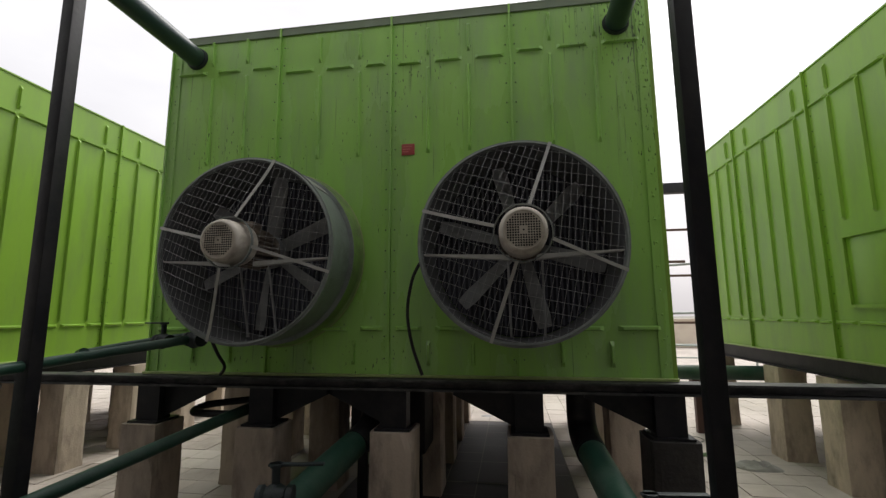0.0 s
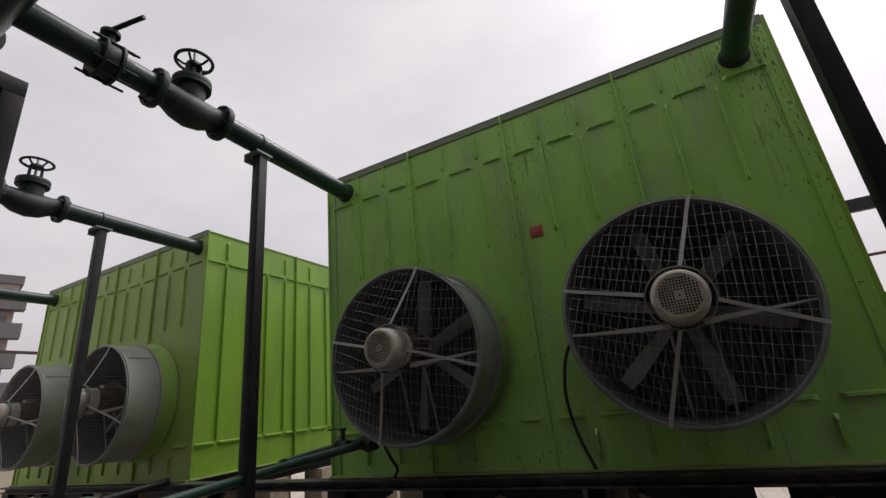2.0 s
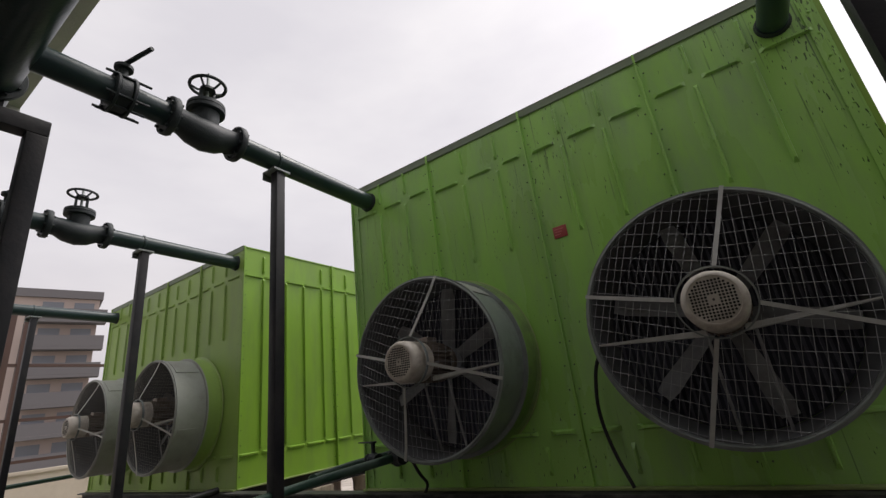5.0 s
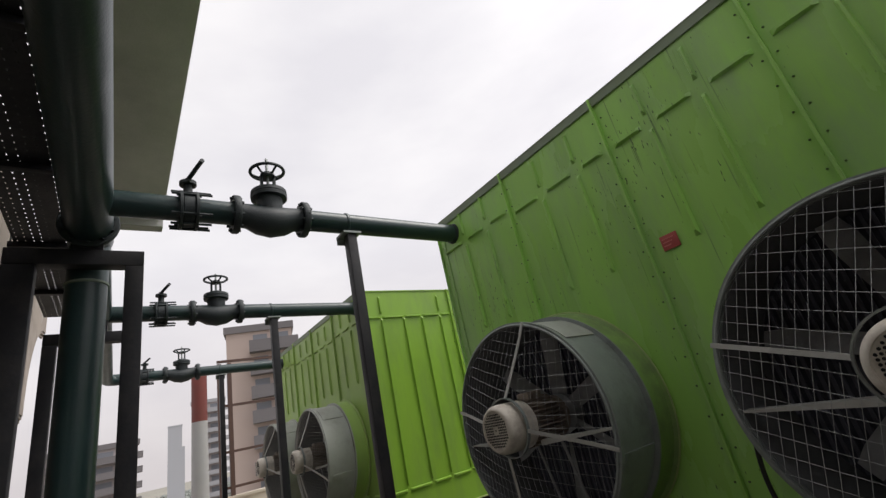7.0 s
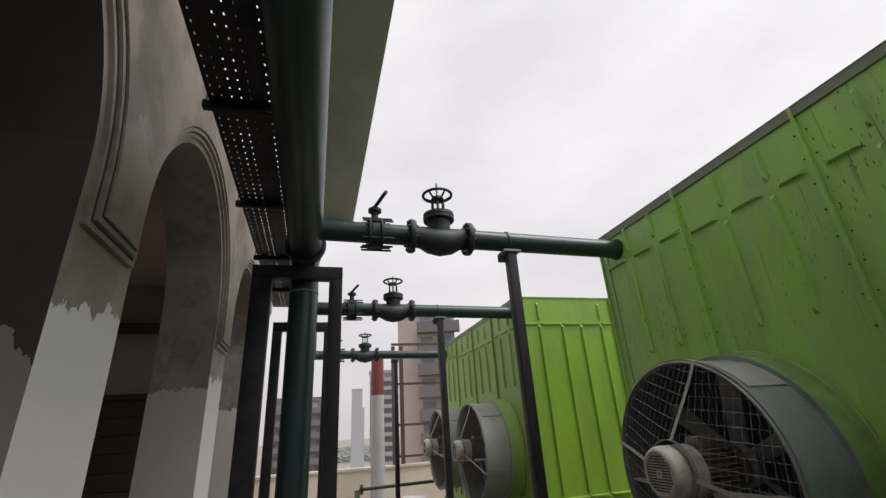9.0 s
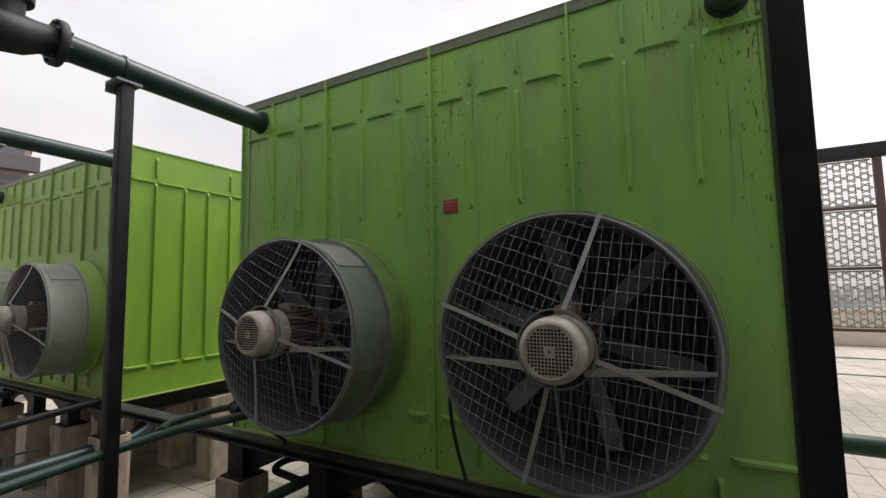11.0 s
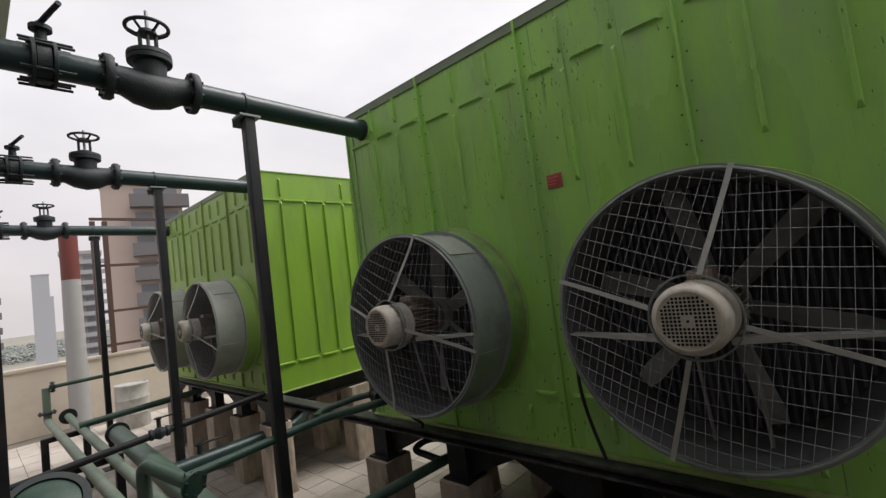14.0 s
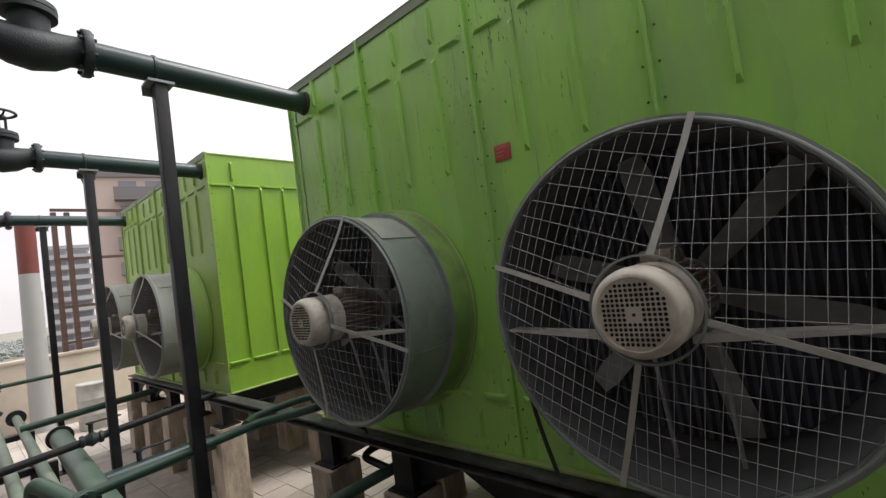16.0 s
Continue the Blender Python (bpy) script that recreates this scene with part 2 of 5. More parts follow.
def half_painted(name, bare=(0.36, 0.31, 0.268), soot=0.22, fresh=0.66, line=2.86):
    """Bare plaster with a fresh pale coat brushed on below a ragged line."""
    m = mat(name, bare, 0.85, var=0.2, scale=1.4, fine=28, bump=0.14, dirt=(0.10, 0.085, 0.07), dirt_amt=0.7, dirt_scale=1.3)
    n, l = m.node_tree.nodes, m.node_tree.links
    b = n["Principled BSDF"]
    old = b.inputs["Base Color"].links[0].from_socket
    geo = n.new("ShaderNodeNewGeometry")
    # dark and pale blotches of old coats with ragged edges
    for seed, lo, hi, amount, tint in ((1.7, 0.52, 0.56, soot, (0.075, 0.062, 0.052)), (9.3, 0.64, 0.66, 0.5, (0.40, 0.375, 0.35))):
        shift = n.new("ShaderNodeMapping")
        shift.inputs["Location"].default_value = (seed, seed * 2, seed)
        l.new(geo.outputs["Position"], shift.inputs[0])
        bl = n.new("ShaderNodeTexNoise")
        bl.inputs["Scale"].default_value, bl.inputs["Detail"].default_value, bl.inputs["Roughness"].default_value = 1.9, 7, 0.6
        l.new(shift.outputs[0], bl.inputs["Vector"])
        mr = n.new("ShaderNodeMapRange")
        mr.inputs["From Min"].default_value, mr.inputs["From Max"].default_value, mr.inputs["To Max"].default_value = lo, hi, amount
        l.new(bl.outputs["Fac"], mr.inputs["Value"])
        bm_ = n.new("ShaderNodeMix")
        bm_.data_type = "RGBA"
        bm_.inputs[7].default_value = (*tint, 1)
        l.new(mr.outputs[0], bm_.inputs[0])
        l.new(old, bm_.inputs[6])
        old = bm_.outputs[2]
    xyz = n.new("ShaderNodeSeparateXYZ")
    l.new(geo.outputs["Position"], xyz.inputs[0])
    mp = n.new("ShaderNodeMapping")
    mp.inputs["Scale"].default_value = (1, 1, 0.45)
    l.new(geo.outputs["Position"], mp.inputs[0])
    nz = n.new("ShaderNodeTexNoise")
    nz.inputs["Scale"].default_value, nz.inputs["Detail"].default_value, nz.inputs["Roughness"].default_value = 3.4, 6, 0.68
    l.new(mp.outputs[0], nz.inputs["Vector"])
    ma = n.new("ShaderNodeMath")
    ma.operation = "MULTIPLY_ADD"
    ma.inputs[1].default_value = 0.62
    l.new(nz.outputs["Fac"], ma.inputs[0])
    l.new(xyz.outputs["Z"], ma.inputs[2])
    lt = n.new("ShaderNodeMath")
    lt.operation = "LESS_THAN"
    lt.inputs[1].default_value = line
    l.new(ma.outputs[0], lt.inputs[0])
    mx = n.new("ShaderNodeMix")
    mx.data_type = "RGBA"
    mx.inputs[7].default_value = (fresh, fresh * 0.985, fresh * 0.955, 1)
    l.new(lt.outputs[0], mx.inputs[0])
    l.new(old, mx.inputs[6])
    l.new(mx.outputs[2], b.inputs["Base Color"])
    return m


def add_drips(m):
    """Sparse dark drip marks and flecks running down the sheet."""
    n, l = m.node_tree.nodes, m.node_tree.links
    b = n["Principled BSDF"]
    old = b.inputs["Base Color"].links[0].from_socket
    geo = n.new("ShaderNodeNewGeometry")
    col = old
    for sc, lo, hi, tint in (((90, 90, 20.0), 0.725, 0.775, (0.025, 0.05, 0.012)), ((72, 72, 1.5), 0.69, 0.83, (0.07, 0.13, 0.045))):
        mp = n.new("ShaderNodeMapping")
        mp.inputs["Scale"].default_value = sc
        l.new(geo.outputs["Position"], mp.inputs[0])
        nz = n.new("ShaderNodeTexNoise")
        nz.inputs["Scale"].default_value, nz.inputs["Detail"].default_value = 1.0, 1.5
        l.new(mp.outputs[0], nz.inputs["Vector"])
        area = n.new("ShaderNodeTexNoise")
        area.inputs["Scale"].default_value = 0.9
        l.new(geo.outputs["Position"], area.inputs["Vector"])
        ad = n.new("ShaderNodeMath")
        ad.operation = "MULTIPLY_ADD"
        ad.inputs[1].default_value, ad.inputs[2].default_value = 0.32, -0.16
        l.new(area.outputs["Fac"], ad.inputs[0])
        xyz = n.new("ShaderNodeSeparateXYZ")
        l.new(geo.outputs["Position"], xyz.inputs[0])
        east = n.new("ShaderNodeMapRange")
        east.inputs["From Min"].default_value, east.inputs["From Max"].default_value, east.inputs["To Max"].default_value = 1.5, 2.4, 0.120
        lean = n.new("ShaderNodeMath")
        lean.operation = "MULTIPLY_ADD"
        lean.inputs[1].default_value = 0.45
        l.new(xyz.outputs["Z"], lean.inputs[0])
        l.new(xyz.outputs["X"], lean.inputs[2])
        l.new(lean.outputs[0], east.inputs["Value"])
        plus = n.new("ShaderNodeMath")
        l.new(ad.outputs[0], plus.inputs[0])
        l.new(east.outputs[0], plus.inputs[1])
        ad = plus
        sm = n.new("ShaderNodeMath")
        l.new(nz.outputs["Fac"], sm.inputs[0])
        l.new(ad.outputs[0], sm.inputs[1])
        mr = n.new("ShaderNodeMapRange")
        mr.inputs["From Min"].default_value, mr.inputs["From Max"].default_value, mr.inputs["To Max"].default_value = lo, hi, 0.85
        l.new(sm.outputs[0], mr.inputs["Value"])
        mx = n.new("ShaderNodeMix")
        mx.data_type = "RGBA"
        mx.inputs[7].default_value = (*tint, 1)
        l.new(mr.outputs[0], mx.inputs[0])
        l.new(col, mx.inputs[6])
        col = mx.outputs[2]
    l.new(col, b.inputs["Base Color"])
    return m


# drips are real marks; greyed base and patches also carry sky sheen
GREEN_WORN = add_drips(mat("green_paint_streaked", (0.340, 0.630, 0.132), 0.28, var=0.18, scale=1.1, fine=9, bump=0.10, dirt=(0.28, 0.37, 0.24), dirt_amt=0.6,
                           dirt_scale=2.0, stretch=(2.2, 2.2, 0.5)))
PLASTER = half_painted("half_painted_plaster")
# dark colour standing for the shade in the moulding's grooves
GROOVE = mat("groove_shade", (0.045, 0.038, 0.032), 0.9, bump=0.1)
# soot blotches are the wall's own; the greyer fresh coat paints in shade
PLASTER_REVEAL = half_painted("sooty_shaded_reveal", (0.062, 0.055, 0.050), 0.42, 0.34, 2.66)
PLASTER_PALE = half_painted("pale_reveal_plaster", (0.30, 0.285, 0.262), 0.30, 0.50, 2.72)


# ---- mesh helpers ----
def top_of(ob):
    while ob.parent:
        ob = ob.parent
    return ob


def finish(bm, name, material, smooth=True):
    me = bpy.data.meshes.new(name)
    bm.normal_update()
    bm.to_mesh(me)
    bm.free()
    for mt in (material if isinstance(material, (list, tuple)) else [material]):
        me.materials.append(mt)
    if smooth:
        for p in me.polygons:
            p.use_smooth = True
        me.set_sharp_from_angle(angle=radians(35))
    return me


def part(name, bm, material, parent, label="", smooth=True):
    """Links a bmesh, given in world metres, as one mesh under a thing or a part."""
    base = top_of(parent).location
    bmesh.ops.translate(bm, verts=bm.verts, vec=-base)
    ob = new(name, finish(bm, name, material, smooth))
    ob.parent = parent
    return tagged(ob, label)


def thing(name, place, label, category, group="", kind=""):
    ob = new(name)
    ob.location = place
    ob.empty_display_size = 0.1
    return tagged(ob, label, category, group, kind)


def solid(name, bm, material, label="", category="", group="", kind="", smooth=True):
    """A thing of one mesh, given in world metres."""
    return tagged(new(name, finish(bm, name, material, smooth)), label, category, group, kind)


def box(bm, x0, x1, y0, y1, z0, z1, bevel=0.0):
    r = bmesh.ops.create_cube(bm, size=1)
    vs = r["verts"]
    for v in vs:
        v.co = Vector(((x0 + x1) / 2 + v.co.x * (x1 - x0), (y0 + y1) / 2 + v.co.y * (y1 - y0), (z0 + z1) / 2 + v.co.z * (z1 - z0)))
    if bevel:
        es = list({e for v in vs for e in v.link_edges})
        bmesh.ops.bevel(bm, geom=es, offset=bevel, segments=2, affect="EDGES", profile=0.6)
    return bm


def frame_axes(d):
    d = d.normalized()
    u = d.cross(Vector((0, 0, 1)) if abs(d.z) < 0.9 else Vector((1, 0, 0))).normalized()
    return u, d.cross(u).normalized()


def sweep(bm, pts, r, seg=16, cap=True, bend=0.0):
    """A round bar or pipe along pts, its corners rounded by the radius bend."""
    pts = [Vector(p) for p in pts]
    if bend and len(pts) > 2:
        out = [pts[0]]
        for a, b, c in zip(pts, pts[1:], pts[2:]):
            k = min(bend, (a - b).length * 0.49, (c - b).length * 0.49)
            p, q = b + (a - b).normalized() * k, b + (c - b).normalized() * k
            for i in range(7):
                s = i / 6
                out.append(p * (1 - s) ** 2 + b * 2 * s * (1 - s) + q * s * s)
        out.append(pts[-1])
        pts = out
    rings = []
    u = None
    for i, p in enumerate(pts):
        d = (pts[min(i + 1, len(pts) - 1)] - pts[max(i - 1, 0)]).normalized()
        if u is None:
            u, v = frame_axes(d)
        else:
            u = (u - d * u.dot(d)).normalized()
            v = d.cross(u)
        rr = r[i] if isinstance(r, (list, tuple)) else r
        rings.append([bm.verts.new(p + (u * math.cos(a) + v * math.sin(a)) * rr) for a in (2 * math.pi * k / seg for k in range(seg))])
    for a, b in zip(rings, rings[1:]):
        for k in range(seg):
            bm.faces.new((a[k], a[(k + 1) % seg], b[(k + 1) % seg], b[k]))
    if cap:
        bm.faces.new(rings[0][::-1])
        bm.faces.new(rings[-1])
    return bm


def lathe(bm, origin, axis, profile, seg=32):
    """Turns (along, radius) pairs round an axis; a radius of 0 closes the end."""
    o, d = Vector(origin), Vector(axis).normalized()
    u, v = frame_axes(d)
    last = None
    for s, r in profile:
        if r <= 1e-6:
            ring = [bm.verts.new(o + d * s)]
        else:
            ring = [bm.verts.new(o + d * s + (u * math.cos(2 * math.pi * k / seg) + v * math.sin(2 * math.pi * k / seg)) * r) for k in range(seg)]
        if last:
            for k in range(seg):
                a, b = last[k % len(last)], last[(k + 1) % len(last)]
                c, e = ring[(k + 1) % len(ring)], ring[k % len(ring)]
                f = [w for i, w in enumerate((a, b, c, e)) if w not in (a, b, c, e)[:i]]
                if len(f) > 2:
                    bm.faces.new(f)
        last = ring
    bmesh.ops.recalc_face_normals(bm, faces=bm.faces)
    return bm


def torus(bm, centre, axis, R, r, seg=36, ring=10):
    o, d = Vector(centre), Vector(axis).normalized()
    u, v = frame_axes(d)
    rows = []
    for i in range(seg):
        a = 2 * math.pi * i / seg
        e = u * math.cos(a) + v * math.sin(a)
        rows.append([bm.verts.new(o + e * (R + r * math.cos(b)) + d * r * math.sin(b)) for b in (2 * math.pi * k / ring for k in range(ring))])
    for i in range(seg):
        for k in range(ring):
            bm.faces.new((rows[i][k], rows[(i + 1) % seg][k], rows[(i + 1) % seg][(k + 1) % ring], rows[i][(k + 1) % ring]))
    return bm


def prism(bm, poly, a, b):
    """Joins a closed outline of 3D points with its copy moved by b - a."""
    d = Vector(b) - Vector(a)
    lo = [bm.verts.new(Vector(p)) for p in poly]
    hi = [bm.verts.new(Vector(p) + d) for p in poly]
    n = len(poly)
    bm.faces.new(lo[::-1])
    bm.faces.new(hi)
    for k in range(n):
        bm.faces.new((lo[k], lo[(k + 1) % n], hi[(k + 1) % n], hi[k]))
    bmesh.ops.recalc_face_normals(bm, faces=bm.faces)
    return bm


def B():
    return bmesh.new()


# ---- large structure ----
FACE, BACK = 3.15, 7.41
WALL = -0.40

tagged(new("roof_slab", finish(box(B(), -12.85, 14, -6, 22, FLOOR - 0.5, FLOOR - 0.012), "roof_slab", GROUT)), "mortar bed under the pale roof tiles", "floor", kind="structure")

# arched wall of the plant building: piers, arches, corridor behind
PERIOD, OPEN, SPRING = 2.87, 2.23, 3.10
CENTRES = [-0.235 + PERIOD * k for k in (1, 0, -1, -2)]
THICK = 0.5
WTOP, CEIL = 4.88, 4.50


def arch_wall():
    r = OPEN / 2
    bm = B()
    edges_x = [5.0] + [s for c in CENTRES for s in (c + r, c - r)] + [-7.75]
    for i in range(0, len(edges_x), 2):
        box(bm, edges_x[i + 1], edges_x[i], WALL - THICK, WALL, FLOOR - 0.01, WTOP)
    n = 28
    for c in CENTRES:
        pts = [(c + r * math.cos(math.pi * k / n), SPRING + r * math.sin(math.pi * k / n)) for k in range(n + 1)]
        for (xa, za), (xb, zb) in zip(pts, pts[1:]):
            v = [bm.verts.new((x, y, z)) for y in (WALL, WALL - THICK) for x, z in ((xa, za), (xb, zb), (xb, WTOP), (xa, WTOP))]
            bm.faces.new(v[0:4])
            bm.faces.new(v[4:8][::-1])
            bm.faces.new((v[1], v[0], v[4], v[5]))
            bm.faces.new((v[3], v[2], v[6], v[7]))
    bmesh.ops.remove_doubles(bm, verts=bm.verts, dist=0.0004)
    bmesh.ops.recalc_face_normals(bm, faces=bm.faces)
    bm.normal_update()
    # faces inside the arches take the plaster with shade in its coat
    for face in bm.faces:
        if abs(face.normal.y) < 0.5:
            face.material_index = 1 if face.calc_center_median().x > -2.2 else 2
    return bm


def spandrel(bm, pc, off, foot, depth):
    """A raised field between two arches, kept off their edges by off, with a level foot on the pier."""
    rr = OPEN / 2 + off
    hi = WTOP - 0.01
    right = [(pc + PERIOD / 2 - math.sqrt(max(0.0, rr * rr - max(0.0, z - SPRING) ** 2)), z) for z in [foot + (SPRING + rr - foot) * math.sin(math.pi / 2 * k / 18) for k in range(19)]]
    right += [(pc + PERIOD / 2 - 0.002, hi)]
    left = [(2 * pc - x, z) for x, z in right]
    poly = [(x, WALL - 0.004, z) for x, z in right + left[::-1]]
    return prism(bm, poly, (0, 0, 0), (0, 0.004 + depth, 0))


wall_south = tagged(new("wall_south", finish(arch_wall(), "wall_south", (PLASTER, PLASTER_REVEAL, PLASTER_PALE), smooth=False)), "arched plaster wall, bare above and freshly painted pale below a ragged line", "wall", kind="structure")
for pc in [CENTRES[0] + PERIOD / 2 - PERIOD * k for k in range(5)]:
    # thin dark layers draw groove shade between the raised plaster steps
    for off, foot, depth, coat in ((0.045, 2.84, 0.025, PLASTER), (0.072, 2.868, 0.0275, GROOVE), (0.084, 2.880, 0.045, PLASTER), (0.112, 2.908, 0.0475, GROOVE), (0.122, 2.918, 0.058, PLASTER)):
        ob = new("arch_moulding", finish(spandrel(B(), pc, off, foot, depth), "arch_moulding", coat, smooth=False))
        ob.parent = wall_south
tagged(new("wall_corridor", finish(box(B(), -7.75, 5.0, -3.3, -3.1, FLOOR - 0.01, CEIL), "wall_corridor", PLASTER_IN)), "dim brown plaster back wall of the corridor", "wall", kind="structure")
tagged(new("wall_corridor_end", finish(box(B(), -7.75, -7.6, -3.1, WALL - THICK, FLOOR - 0.01, CEIL), "wall_corridor_end", PLASTER_END)), "dim plaster end wall of the corridor", "wall", kind="structure")
tagged(new("wall_corridor_near_end", finish(box(B(), 4.85, 5.0, -3.1, WALL - THICK, FLOOR - 0.01, CEIL), "wall_corridor_near_end", PLASTER_IN)), "dim plaster end wall of the corridor", "wall", kind="structure")
tagged(new("ceiling", finish(box(B(), -7.8, 5.1, -3.3, WALL - THICK, CEIL, CEIL + 0.28), "ceiling", PLASTER_IN)), "concrete corridor ceiling", "ceiling", kind="structure")
tagged(new("overhang_slab", finish(box(box(B(), -5.64, 5.1, 0.30, 1.025, WTOP, WTOP + 0.32, 0.01), -5.64, -5.48, 0.30, 1.025, WTOP - 0.16, WTOP - 0.001), "overhang_slab", SLAB)), "grey concrete roof overhang above the pipes", "overhang", kind="structure")
for x in (-3.0, -6.2):
    d = thing("door", (x, -3.08, FLOOR), "dark closed steel door in the corridor wall", "door", "corridor doors")
    part("door_leaf", box(B(), x - 0.45, x + 0.45, -3.098, -3.05, FLOOR, FLOOR + 2.05, 0.006), DOOR, d)
    part("door_frame", box(box(box(B(), x - 0.52, x - 0.455, -3.098, -3.02, FLOOR, FLOOR + 2.12), x + 0.455, x + 0.52, -3.098, -3.02, FLOOR, FLOOR + 2.12), x - 0.454, x + 0.454, -3.098, -3.02, FLOOR + 2.055, FLOOR + 2.12), BLACK, d)
tagged(new("corridor_beam", finish(box(B(), -7.58, 4.84, -3.098, -2.95, 2.75, 2.98, 0.01), "corridor_beam", DOOR)), "dark conduit trunking along the corridor wall", "trunking", kind="structure")
tagged(new("corridor_end_beam", finish(box(B(), -7.598, -7.46, -2.94, WALL - THICK - 0.01, 3.66, 3.82, 0.01), "corridor_end_beam", DOOR)), "dark conduit trunking across the corridor's end wall", "trunking", kind="structure")
gate = thing("shutter", (-7.58, -1.9, FLOOR), "dark closed steel shutter in the corridor's end wall", "shutter")
part("shutter_frame", box(box(box(B(), -7.598, -7.52, -2.9, -2.82, FLOOR, 2.72, 0.006), -7.598, -7.52, -0.98, -0.90, FLOOR, 2.72, 0.006), -7.598, -7.52, -2.819, -0.981, 2.64, 2.72, 0.006), DOOR, gate)
for k in range(12):
    z = FLOOR + (2.639 - FLOOR) * k / 12
    part("shutter_slat", box(B(), -7.59, -7.565, -2.818, -0.982, z + 0.004, z + (2.639 - FLOOR) / 12 - 0.004, 0.006), DOOR, gate)

# added out of view to block light from the tower's lower east end
tagged(new("unseen_shade_wall", finish(box(B(), 2.50, 2.70, WALL + 0.002, 2.35, FLOOR - 0.01, 3.10), "unseen_shade_wall", PLASTER)), "unseen plain wall added to shade the main tower's lower east end", "wall", kind="structure")

# parapets round the roof
tagged(new("wall_parapet_west", finish(box(box(B(), -12.8, -12.55, -6, 22, FLOOR, 1.02), -12.84, -12.51, -6, 22, 1.02, 1.09, 0.01), "wall_parapet_west", PARAPET)), "cream painted roof parapet with dusty streaks", "parapet", kind="structure")
tagged(new("wall_parapet_north", finish(box(box(B(), -12.5, 14, 21.2, 21.45, FLOOR, 0.78), -12.5, 14, 21.16, 21.49, 0.78, 0.86, 0.01), "wall_parapet_north", PARAPET)), "low cream roof parapet", "parapet", kind="structure")
tagged(new("wall_parapet_east", finish(box(B(), 13.75, 14, -6, 21.1, FLOOR, 1.05), "wall_parapet_east", PARAPET)), "cream roof parapet", "parapet", kind="structure")


# ---- cooling towers ----
Z0, Z1 = 0.765, 3.525
_ribs = {}


def rib_mesh(length, paint, w=0.014, d=0.024):
    key = (round(length, 3), paint.name, w)
    if key not in _ribs:
        bm = B()
        e = min(0.03, length * 0.25)
        lo = [bm.verts.new(p) for p in ((-w, 0, 0), (w, 0, 0), (w, 0, length), (-w, 0, length))]
        hi = [bm.verts.new(p) for p in ((-w * 0.45, -d, e), (w * 0.45, -d, e), (w * 0.45, -d, length - e), (-w * 0.45, -d, length - e))]
        bm.faces.new(hi)
        for k in range(4):
            bm.faces.new((lo[k], lo[(k + 1) % 4], hi[(k + 1) % 4], hi[k]))
        bmesh.ops.recalc_face_normals(bm, faces=bm.faces)
        _ribs[key] = finish(bm, "rib", paint, smooth=False)
    return _ribs[key]


def put_rib(parent, m, x, z, length, flat=False):
    ob = new("rib", rib_mesh(length, parent.data.materials[0], 0.017 if flat else 0.014))
    ob.parent = parent
    ob.matrix_basis = m @ (pose(x, 0, z, 0, 90, 0) if flat else pose(x, 0, z))
    return ob


